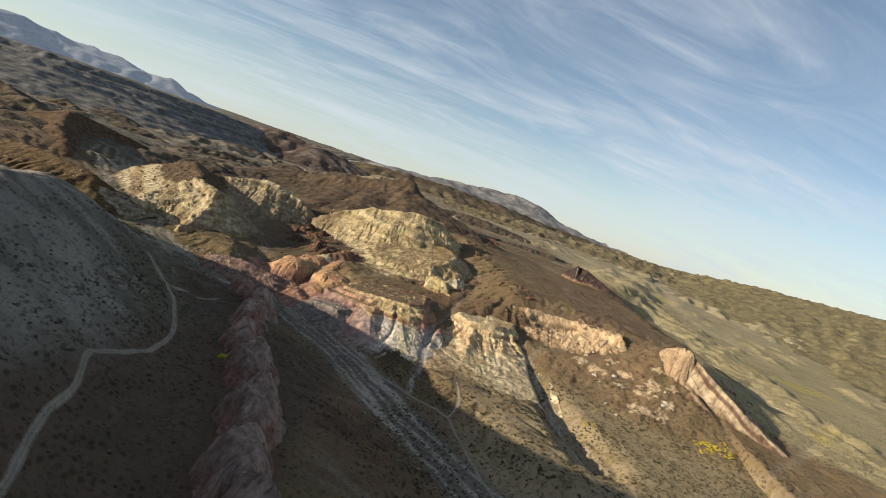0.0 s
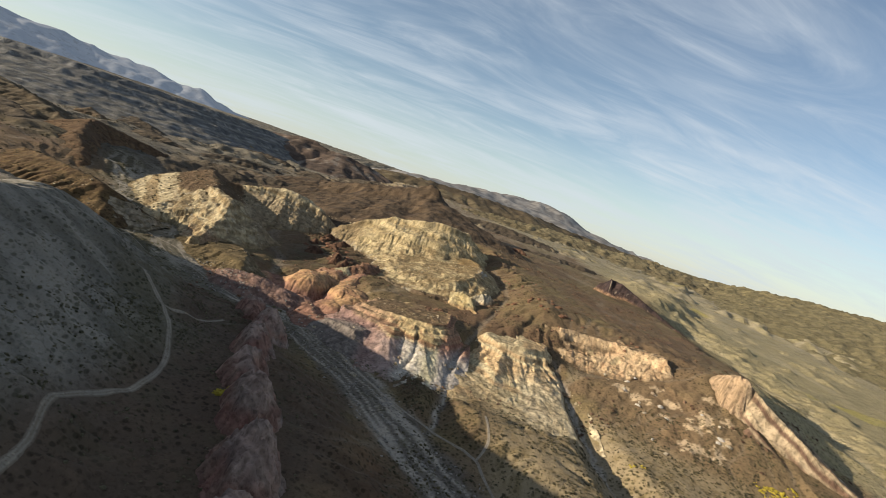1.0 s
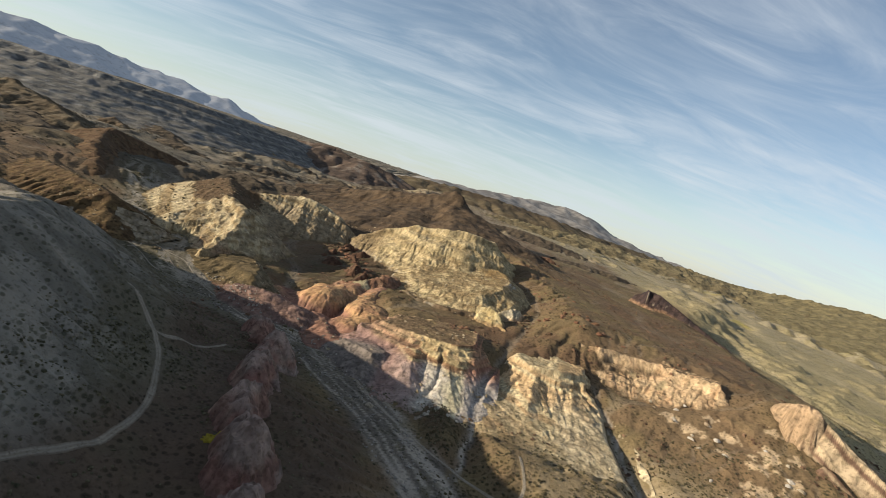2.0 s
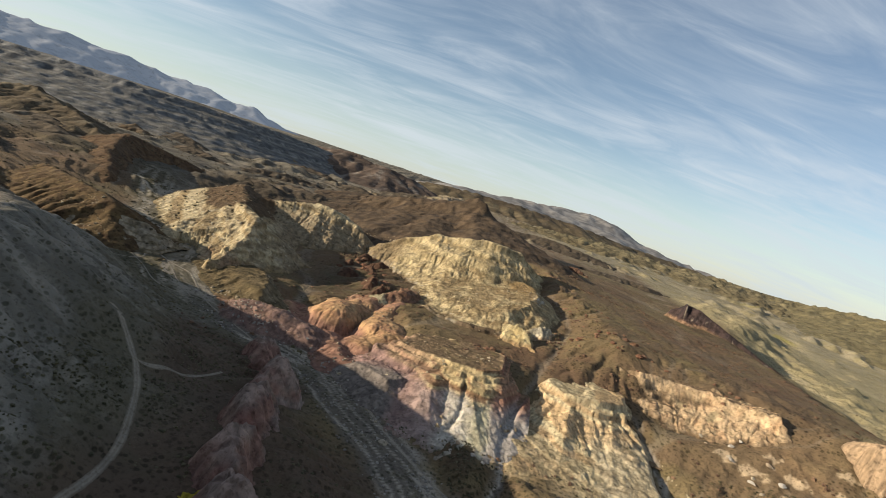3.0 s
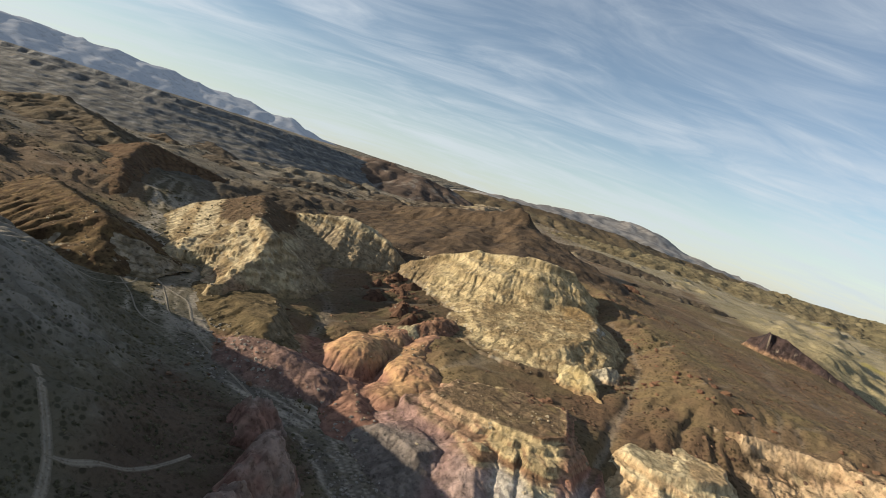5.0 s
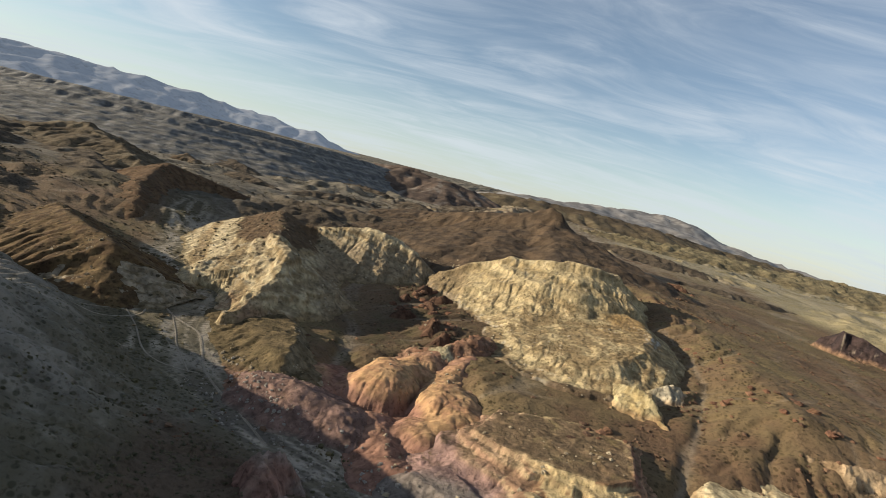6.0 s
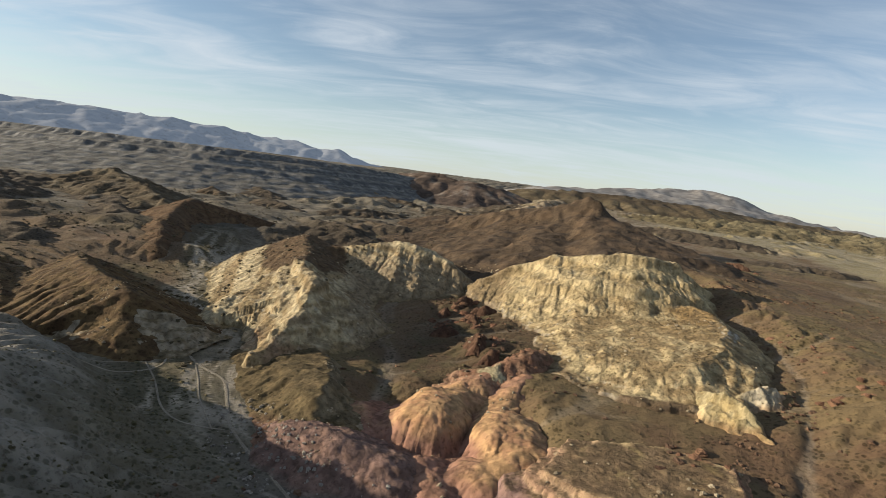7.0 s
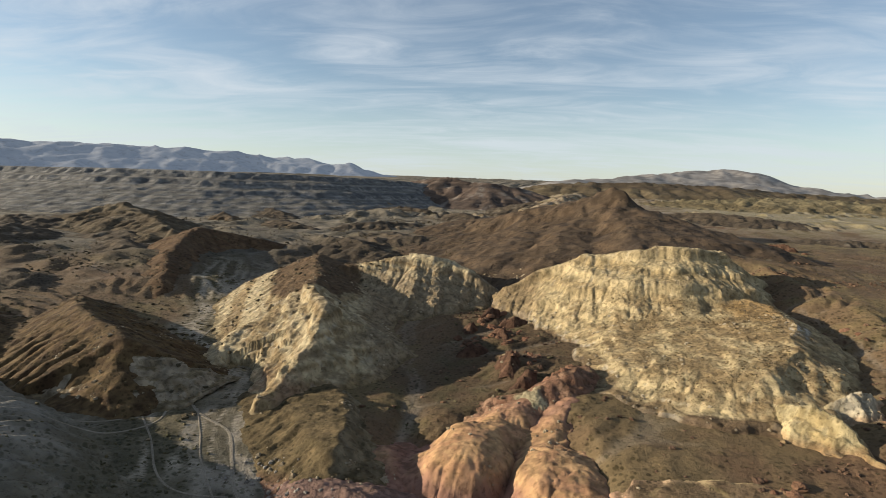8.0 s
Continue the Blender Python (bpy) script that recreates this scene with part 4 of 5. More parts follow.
# ---- the cream cone ----
def cone_shape(x, y):
    steps = [(0, 0), (1.0, 2.2), (3.6, 2.9), (4.4, 4.6), (12, 7.6), (26, 10.4), (48, 13.0), (80, 18)]
    h = bluff(x, y, [(23, 234), (29, 244), (42, 250), (54, 246), (54, 236), (45, 230), (32, 228)], 9.0, steps, 0.05, 0.0, 3.4, 5.0, 191, 1.8, 0.4)
    spur = hogback(x, y, [(48, 234, 7.0), (48, 222, 3.6), (46, 208, -0.5), (42, 194, -4.5)], [(0, 0), (2, 0.8), (30, 16)], [(0, 0), (2, 0.8), (30, 22)], 1.8, 3.5, 197, 1.4, 0.4)
    rib = hogback(x, y, [(34, 230, 7.0), (32, 218, 3.4), (30, 204, -0.8), (28, 192, -4.0)], [(0, 0), (2, 0.8), (30, 16)], [(0, 0), (2, 0.8), (30, 16)], 1.8, 3.5, 198, 1.4, 0.4)
    return [("cone", beside_gullies(x, y, craggy(x, y, h, 1.8, 0.8, 195, 0.05, 0.03, 0.6))), ("spur", beside_gullies(x, y, spur)), ("spur", beside_gullies(x, y, rib))]


def cone_tint(x, y, h, nz, up):
    n, m = fbm(x, y, 6, 4, 192), fbm(x, y, 1.8, 3, 196)
    c = blend((0.60, 0.43, 0.25), (0.66, 0.55, 0.35), step(beds(x, y, h, 1.3, 193, 0.05), -0.2, 0.3))
    c = blend(c, (0.36, 0.25, 0.14), step(n + 0.5 * m, 0.1, 0.45) * 0.5)
    c = blend(c, (0.61, 0.51, 0.35), step(-h + 2 * n, -4, 0) * step(x + 2 * n, 38, 43) * 0.85)
    c = blend(c, (0.30, 0.21, 0.12), step(-x + 4 * n, -36, -30) * step(-h, -1, 3) * 0.5)
    return blend(c, OLIVE, np.maximum(step(-up, -0.4, 0.3) * 0.7, soil_cover(x, y, nz, 0.95, 0.99, 194) * 0.4))


outcrop("rock_cone", "cream rock cone with fluted slopes above the riverbed", "rock outcrop", (8, 182, 70, 262), 0.33, cone_shape, cone_tint, bright=0.74, wear=1, detail=0.3)


# ---- the pink scarp in the brown hillside ----
def scarp_shape(x, y):
    h = mesa(x, y, [(53, 258), (62, 256), (72, 258), (86, 256), (98, 250), (108, 244), (110, 250), (96, 264), (70, 272), (54, 268)], 17.8, 0.10, 0.05, 3.0, 1.15, 0.58, 2.2, 6.0, 201, 4.0, 0.7)
    rim = hogback(x, y, [(54, 259, 16.0), (63, 257, 17.2), (72, 259, 17.8), (86, 257, 18.6), (98, 251, 19.6), (107, 245, 19.8)], [(0, 0), (1, 0.5), (20, 14)], [(0, 0), (1, 0.6), (3, 4.5), (20, 18)], 1.6, 3.0, 207, 2.5, 0.8)
    return [("face", craggy(x, y, h, 3.0, 1.4, 205, -0.1, 0.1, 1.6)), ("rim", craggy(x, y, rim, 1.6, 0.8, 208, -0.1, 0.1, 1.6))]


def scarp_tint(x, y, h, nz, up):
    n = fbm(x, y, 5, 4, 202)
    c = blend((0.62, 0.455, 0.285), (0.58, 0.385, 0.23), step(n, -0.2, 0.4))
    c = blend(c, CREAM, step(fbm(x, y, 9, 3, 203) + 0.03 * (h - 14), 0.25, 0.5) * 0.6)
    return blend(c, BROWN, np.maximum(step(-up + 1.6 * n + 1.2 * fbm(x, y, 14, 3, 206), -1.6, 0.2), soil_cover(x, y, nz, 0.93, 0.98, 204)) * 0.9)


outcrop("rock_scarp", "crumbling pink clay scarp in the brown hillside", "rock scarp", (40, 216, 132, 280), 0.4, scarp_shape, scarp_tint, wear=1, sink=0.3, bright=0.66)


# ---- tilted fins ----
def fin_shape(pts, left, right, seed, groove, block_size=1.0):
    def shape(x, y):
        h = crest(x, y, pts, left, right, 0.8, 0.6, 4.5, seed, 0.8, 0.6, 1.2, 2.0)
        d, side, way, _, _, _ = nearest(x + 1.0 * fbm(x, y, 18, 2, seed), y, pts)
        h = h - groove * step(np.abs(gnoise(side * d / 2.0, way / 70, seed + 3)), 0.0, 0.45) + groove
        block = dome(x, y, pts[1][0] - 2, pts[1][1] - 3, 5.0 * block_size, 8 * block_size, 30, pts[1][2] - 14, 13.5, 3.0, seed + 4, 0.3) + 2.4 * fbm(x, y, 5.0, 4, seed + 8, 0.55, True)
        second = crest(x, y, [(px + 8.5, py + 2.0, pz - 3.0) for px, py, pz in pts[2:]], left * 1.2, right, 0.6, 0.8, 4.0, seed + 5, 1.0, 0.6, 1.0, 1.8)
        third = crest(x, y, [(px - 8.0, py - 4.0, pz - 7.5) for px, py, pz in pts[2:]], left, right, 0.6, 0.8, 4.0, seed + 6, 1.0, 0.6, 0.8, 1.8)
        return [("slab", h), ("slab", second), ("slab", third), ("block", block)]
    return shape


FIN = [(127, 238, 23), (131, 228, 27), (138, 214, 21), (148, 199, 13), (160, 184, 5), (174, 168, -3), (186, 154, -8)]


def fin_tint(x, y, h, nz, up):
    d, side, way, _, _, _ = nearest(x, y, FIN)
    stripe = gnoise(side * d / 1.2 + 0.3 * fbm(x, y, 10, 2, 211), way / 70, 212)
    c = blend((0.56, 0.44, 0.30), (0.20, 0.125, 0.09), step(stripe, 0.0, 0.25))
    c = blend(c, (0.52, 0.37, 0.24), step(-way, -22, -14))
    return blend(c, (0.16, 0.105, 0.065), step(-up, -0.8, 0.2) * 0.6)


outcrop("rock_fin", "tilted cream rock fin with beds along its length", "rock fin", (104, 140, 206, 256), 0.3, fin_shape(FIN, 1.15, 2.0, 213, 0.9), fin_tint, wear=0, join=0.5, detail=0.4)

DARK_FIN = [(119, 415, 31), (126, 411, 37), (133, 407, 36.5), (142, 400, 32), (152, 392, 27.5), (164, 383, 22), (177, 374, 17)]


def dark_fin_tint(x, y, h, nz, up):
    n = fbm(x, y, 5, 4, 215)
    c = blend((0.085, 0.058, 0.055), (0.05, 0.038, 0.042), step(n, -0.1, 0.4))
    c = blend(c, (0.44, 0.27, 0.17), step(-up + 1.5 * n, -2.5, -0.8) * step(-x, -146, -134) * 0.8)
    c = blend(c, (0.46, 0.38, 0.30), step(fbm(x, y, 2.5, 3, 216), 0.35, 0.5) * 0.6)
    return blend(c, BROWN, step(-up + n, -1.2, 0.4) * 0.8)


outcrop("rock_fin", "dark purple rock fin standing in the brown plateau", "rock fin", (84, 356, 196, 430), 0.5, fin_shape(DARK_FIN, 1.9, 1.5, 217, 0.9, 0.5), dark_fin_tint)


# ---- dark crags on the brown bench ----
def crag(cx, cy, long, high, turn, seed):
    base = float(land(np.array([cx], np.float32), np.array([cy], np.float32))[0])
    dx, dy = 0.5 * long * math.cos(radians(turn)), 0.5 * long * math.sin(radians(turn))

    def shape(x, y):
        h = crest(x, y, [(cx - dx, cy - dy, base + 0.3 * high), (cx - 0.2 * dx, cy - 0.2 * dy, base + high), (cx + dx, cy + dy, base + 0.4 * high)], 1.1, 1.2, 0.6, 1.6, 2.2, seed, 1.2, 0.4)
        return craggy(x, y, h, 1.2, 0.7, seed + 3, 0.2, 0.1, 1.6)

    def tint(x, y, h, nz, up):
        n = fbm(x, y, 2.5, 4, seed + 1)
        return blend((0.12, 0.066, 0.044), (0.18, 0.105, 0.07), step(n, -0.3, 0.4))
    pad = 0.5 * long + 4
    outcrop("rock_crag", "rust-brown crag of broken rock on the bench", "rock outcrop", (cx - pad, cy - pad, cx + pad, cy + pad), 0.35, shape, tint, None, "crags on the bench", wear=0, detail=0.8, sink=0.3)


for cx, cy, long, high, turn, seed in ((-76, 311, 9, 3.2, 40, 701), (-61, 300, 8, 3.0, 100, 705), (-68, 342, 10, 3.4, 20, 709), (-80, 350, 8, 3.0, 60, 713), (-70, 327, 7, 2.6, 130, 717),
                                       (-53, 289, 6, 2.4, 70, 721), (-84, 334, 6, 2.2, 90, 725), (-6, 239, 6, 1.8, 20, 729), (-10, 284, 12, 2.6, 10, 733), (63, 507, 16, 4.0, 150, 737)):
    crag(cx, cy, long, high, turn, seed)


# ---- the pink hoodoo fin by the river ----
HOODOO = [(-4, 46, 4), (-10, 62, 6), (-14, 76, 8), (-19, 90, 7), (-23, 103, 8), (-28, 113, 5.5), (-34, 125, 7.5), (-39, 138, 5), (-44, 151, 6.5), (-48, 166, 7), (-52, 180, 5.5), (-60, 192, 2.5), (-70, 200, 1)]


def hoodoo_shape(x, y):
    lumps = 1.5 * fbm(x, y, 7.5, 3, 223, 0.55, True) + 0.9 * fbm(x, y, 3.2, 3, 224, 0.55, True)
    base = (crest(x, y, [(px, py, pz - 8.0) for px, py, pz in HOODOO], 0.75, 0.5, 2.5, 2.0, 5.0, 221, 3.0, 0.6) + 0.4 * lumps)
    parts, stacks = [], ((-6, 54, 6, 5, 7.5), (-12, 69, 6, 6, 9), (-18, 85, 7, 5.5, 8.5), (-24, 104, 4.5, 6, 9.6), (-34, 124, 4, 5, 9.4), (-40, 139, 5, 5, 8.0), (-46, 156, 6, 5, 8), (-51, 175, 6, 6, 7.0), (-60, 190, 6, 6, 4.4))
    closest = np.argmin([(x - px) ** 2 + (y - py) ** 2 for px, py, _, _, _ in stacks], 0)
    for k, (px, py, long, wide, top) in enumerate(stacks):
        ends = [(px + 0.28 * long, py - 0.9 * long, top - 2.6), (px + 0.4 * wide * math.sin(k * 2.1), py, top), (px - 0.28 * long, py + 0.9 * long, top - 2.4)]
        h = crest(x, y, ends, 2.4, 2.0, 3.4, 1.0, 4.0, 230 + 3 * k, 2.4, 0.5, 0.0, 1.5)
        h = craggy(x, y, h + 1.1 * lumps, 2.0, 1.3, 228 + k, 0.1, 0.1, 1.8)
        parts.append(("hoodoo", np.where(closest == k, smax(h, base, 0.9), -60)))
    return parts


def hoodoo_tint(x, y, h, nz, up):
    n = fbm(x, y, 5, 4, 225)
    c = blend((0.36, 0.21, 0.17), (0.42, 0.28, 0.22), step(n, -0.2, 0.4))
    c = blend(c, (0.30, 0.14, 0.12), step(fbm(x, y, 8, 3, 226), 0.1, 0.5) * 0.6)
    c = blend(c, WHITE, step(-h + n, 0.5, 3) * step(x + 0.46 * (y - 124), -26, -20) * 0.5)
    c = blend(c, (0.52, 0.44, 0.39), step(up + 2.5 * n, 3.5, 6.5) * 0.5)
    c = blend(c, (0.17, 0.10, 0.085), step(fbm(x, y, 3.0, 4, 227, 0.6), 0.15, 0.45) * 0.6)
    c = blend(c, (0.40, 0.36, 0.33), step(x + 0.46 * (y - 124) + 3 * n, -28, -24) * step(-up, -3.5, -1.0) * 0.6)
    return blend(c, MAUVE, step(-up, -1.0, 0.2) * 0.6)


outcrop("hoodoo_ridge", "weathered pink hoodoo ridge along the dry riverbed", "rock ridge", (-92, 48, 12, 222), 0.4, hoodoo_shape, hoodoo_tint, bright=0.60, detail=1.7, scale=0.8)


# ---- low mounds in the west of the valley ----
def spur_shape(x, y):
    edge = [(-128, 267), (-112, 271), (-99, 263), (-93, 252), (-89, 243), (-85, 235), (-91, 238), (-102, 248), (-118, 259)]
    top = bluff(x, y, edge, 3.6, [(0, 0), (2, 0.5), (6, 3.2), (14, 6.5), (40, 16)], 0.10, 0.0, 2.6, 5.0, 231, 2.0, 0.35)
    return [("terrace", top), ("toe", crest(x, y, [(-126, 259, 1.2), (-108, 247, 1.4), (-94, 236, 0.8), (-82, 227, -1.0)], 0.25, 0.35, 2.0, 1.5, 5, 233, 2.0, 0.4))]


def spur_tint(x, y, h, nz, up):
    n = fbm(x, y, 5, 4, 232)
    c = blend((0.235, 0.175, 0.095), (0.15, 0.115, 0.06), step(n, -0.3, 0.4))
    c = blend(c, (0.40, 0.33, 0.22), step(x + 0.6 * (y - 245) + 2 * n, -93, -90) * step(-nz, -0.95, -0.85) * 0.6)
    return blend(c, PINK, step(-h + n, -0.6, 0.6) * step(-y, -232, -226) * 0.7)


outcrop("earth_spur", "low olive earth spur between two washes", "hill spur", (-130, 208, -58, 284), 0.5, spur_shape, spur_tint, soil_mat, wear=2, bright=0.5)


def pink_mound_shape(x, y):
    h = crest(x, y, [(-92, 229, -0.5), (-84, 226, 2.6), (-73, 224, 3.4), (-62, 225, 1.5)], 0.45, 0.55, 2.5, 2.4, 4.5, 236, 2.0, 0.5)
    return craggy(x, y, h, 2.0, 0.8, 237, 0.05, 0.05, 0.9)


def pink_mound_tint(x, y, h, nz, up):
    n = fbm(x, y, 4, 4, 238)
    c = blend((0.35, 0.225, 0.185), (0.27, 0.175, 0.15), step(n, -0.3, 0.4))
    return blend(c, (0.30, 0.26, 0.22), step(-up, -0.8, 0.0) * 0.7)


outcrop("clay_mound", "low pink clay mound beside the wash", "rock outcrop", (-104, 208, -50, 246), 0.4, pink_mound_shape, pink_mound_tint, wear=1)


def striped_shape(x, y):
    h = crest(x, y, [(-240, 290, 12), (-216, 272, 15), (-200, 262, 16), (-178, 256, 15.5), (-165, 250, 14.5), (-160, 244, 9)], 0.5, 0.5, 1.5, 3.2, 6, 241, 2.0, 0.5)
    return [("ridge", h), ("spur", crest(x, y, [(-260, 262, 12), (-226, 250, 9), (-204, 238, 5)], 0.4, 0.4, 2, 2, 7, 242, 2, 0.5))]


def striped_tint(x, y, h, nz, up):
    n = fbm(x, y, 7, 4, 243)
    c = blend((0.23, 0.15, 0.075), (0.155, 0.095, 0.05), step(n + 0.5 * fbm(x, y, 2.5, 3, 244), -0.2, 0.4))
    return blend(c, (0.33, 0.23, 0.11), step(fbm(x, y, 6, 3, 245, 0.5, True), 0.45, 0.75) * 0.6)


outcrop("brown_hill", "brown and ochre hill with rills down its face", "hill", (-290, 210, -136, 322), 0.8, striped_shape, striped_tint, soil_mat, most=0.06, bright=0.40)


def pale_ledge_shape(x, y):
    h = crest(x, y, [(-176, 238, 5), (-166, 243, 7.5), (-158, 250, 9.5), (-152, 256, 8)], 0.7, 0.45, 1.0, 2.0, 4, 251, 1.5, 0.8, 1.0, 1.5)
    return craggy(x, y, h, 2.0, 1.5, 254, 0.1, 0.1, 1.2)


def pale_ledge_tint(x, y, h, nz, up):
    n = fbm(x, y, 4, 4, 252)
    c = blend((0.46, 0.39, 0.29), (0.30, 0.24, 0.16), step(n, -0.1, 0.4))
    return blend(c, OLIVE, np.maximum(step(-up, -1.2, 0.0), soil_cover(x, y, nz, 0.9, 0.97, 253)) * 0.75)


outcrop("rock_ledge", "pale rock ledges at the foot of the brown hill", "rock outcrop", (-190, 224, -138, 268), 0.5, pale_ledge_shape, pale_ledge_tint)


def dark_hill_shape(x, y):
    return crest(x, y, [(-228, 316, 6), (-236, 326, 12.5), (-264, 356, 20), (-286, 386, 25), (-296, 408, 29), (-276, 432, 22), (-256, 452, 15)], 0.40, 0.55, 1.5, 3.0, 9, 261, 3, 0.6)


def dark_hill_tint(x, y, h, nz, up):
    n = fbm(x, y, 9, 4, 262)
    return blend((0.17, 0.105, 0.06), (0.23, 0.15, 0.085), step(n, -0.2, 0.5))


outcrop("brown_hill", "bare brown hill with one shaded flank", "hill", (-340, 300, -190, 470), 1.2, dark_hill_shape, dark_hill_tint, soil_mat, bright=0.5)


def cone_hill_shape(x, y):
    flank = [(0, 0), (6, 1.2), (26, 13), (55, 19), (120, 30), (400, 110)]
    h = hogback(x, y, [(-130, 548, 36), (-100, 540, 44), (-72, 534, 51), (-54, 532, 56), (-38, 534, 63.5), (-24, 548, 50), (-4, 565, 40)], flank, flank, 3.5, 16, 271, 7, 0.8)
    h = craggy(x, y, h, 6, 1.4, 277, 0.05, 0.1, 1.0) + 0.8 * fbm(x, y, 62, 6, 280, 0.55, True)
    h2 = (crest(x, y, [(-170, 610, 28), (-110, 620, 36), (-60, 610, 40)], 0.24, 0.24, 4, 5, 16, 272, 5, 1.0) + 1.5 * fbm(x, y, 30, 5, 278, 0.5, True))
    return [("summit", h), ("shoulder", h2), ("spur", crest(x, y, [(-92, 450, 14), (-78, 476, 23), (-58, 510, 38)], 0.3, 0.3, 4, 5, 14, 273, 5, 1.0) + 1.5 * fbm(x, y, 30, 5, 279, 0.5, True))]


def cone_hill_tint(x, y, h, nz, up):
    n = fbm(x, y, 16, 4, 274)
    c = blend((0.185, 0.132, 0.088), (0.215, 0.148, 0.095), step(n, -0.2, 0.4))
    c = blend(c, (0.10, 0.076, 0.06), step(fbm(x, y, 16, 5, 275, 0.62), 0.05, 0.35) * 0.8)
    return blend(c, (0.45, 0.37, 0.26), step(fbm(x, y, 12, 4, 276) - 0.03 * up, 0.3, 0.42) * 0.8)


outcrop("brown_hill", "dark brown rocky hill with a pointed summit", "hill", (-215, 372, 70, 650), 1.6, cone_hill_shape, cone_hill_tint, soil_mat, detail=0.5, scale=2.5, wear=1, most=0.05, bright=0.40)


def far_outcrop(label, name, category, pts, left, right, flute, size, seed, gap, pad, c0, c1, c2, bed=6.0, cliff=0.0, steep=1.2, warp=8, ledge=0.25):
    def shape(x, y):
        sides = [[(0, 0), (size * 0.25, fall * size * 0.12), (size * 0.25 + cliff, fall * size * 0.12 + steep * cliff), (size * 0.25 + cliff + 900, fall * (size * 0.12 + 900) + steep * cliff)] for fall in (left, right)]
        h = hogback(x, y, pts, sides[0], sides[1], flute, size, seed, warp, flute * 0.2)
        h = craggy(x, y, h, bed, bed * ledge, seed + 5, 0, 0.02, flute * 0.3)
        if name != "ridge":
            return h
        mx, my, mz = pts[len(pts) // 2]
        spur = crest(x, y, [(mx, my, mz - 1.0), (mx + 0.1 * pad, my - 0.3 * pad, mz - 0.16 * right * pad), (mx + 0.15 * pad, my - 0.6 * pad, mz - 0.55 * right * pad)], right, right, size * 0.3, flute, size, seed + 7, warp, flute * 0.25)
        return smax(h, spur, size * 0.2)

    def tint(x, y, h, nz, up):
        n = fbm(x, y, size * 1.2, 4, seed + 1)
        c = blend(c0, c1, step(beds(x, y, h, bed * 0.6, seed + 2), -0.2, 0.4))
        return blend(c, c2, step(n + 0.6 * fbm(x, y, size * 0.4, 3, seed + 3), 0.15, 0.5) * 0.8)
    xs, ys = [p[0] for p in pts], [p[1] for p in pts]
    return outcrop(name, label, category, (min(xs) - pad, min(ys) - pad, max(xs) + pad, max(ys) + pad), gap, shape, tint, soil_mat, sink=1.0, wear=3, detail=size * 0.03, scale=size * 0.14, bright=0.43)


far_outcrop("tan ridge with pale rills in the valley", "ridge", "hill", [(-560, 560, 22), (-520, 530, 30), (-482, 500, 36), (-440, 482, 30), (-390, 458, 27), (-340, 428, 21), (-305, 404, 13)], 0.34, 0.26, 9, 15, 281, 2.0, 105, (0.25, 0.195, 0.125), (0.18, 0.135, 0.085), (0.36, 0.295, 0.205))
far_outcrop("small pale badland hill", "hill", "hill", [(-450, 575, 20), (-424, 570, 26), (-400, 560, 18)], 0.4, 0.4, 4, 9, 285, 2.0, 45, (0.30, 0.225, 0.15), (0.22, 0.15, 0.09), (0.42, 0.35, 0.26))
far_outcrop("small cream hill on the valley floor", "hill", "hill", [(-372, 812, 22), (-349, 808, 34), (-322, 812, 24)], 0.5, 0.5, 4, 9, 289, 2.0, 45, (0.42, 0.33, 0.20), (0.34, 0.26, 0.16), (0.30, 0.22, 0.14))
MESA = [(-1500, 560, 78), (-900, 650, 70), (-690, 660, 71), (-550, 705, 70), (-455, 790, 69), (-410, 880, 68), (-360, 1000, 62)]


def mesa_shape(x, y):
    top = hogback(x, y, MESA, [(0, 0), (900, 100)], [(0, 0), (6, 1.5), (13, 7), (34, 13), (40, 18), (64, 25), (70, 30), (110, 42), (500, 150)], 2.5, 34, 293, 10, 0.4)
    skirt = hogback(x, y, [(px - 8, py - 50, pz - 20) for px, py, pz in MESA], [(0, 0), (900, 180)], [(0, 0), (8, 2), (900, 216)], 4, 26, 294, 10, 0.4)
    wavy = 1.5 * fbm(x, y, 60, 3, 291)
    return [("cliff", terrace(top + wavy, 6.0, 0.3) - wavy), ("skirt", terrace(skirt + wavy, 6.0, 0.2) - wavy + 0.8 * fbm(x, y, 46, 5, 298, 0.5, True))]


def mesa_tint(x, y, h, nz, up):
    n = fbm(x, y, 50, 4, 295)
    # grey beds, cooled towards blue so the colour carries some distance haze
    c = blend((0.14, 0.142, 0.148), (0.27, 0.262, 0.25), step(beds(x, y, h, 2.6, 297) + 0.25 * fbm(x, y, 25, 4, 296), -0.05, 0.25))
    c = blend(c, (0.33, 0.285, 0.23), step(n + 0.5 * fbm(x, y, 12, 3, 299) - 0.006 * (h - 40), 0.3, 0.6) * 0.6)
    return blend(c, (0.19, 0.178, 0.158), step(nz, 0.93, 0.975) * 0.85)


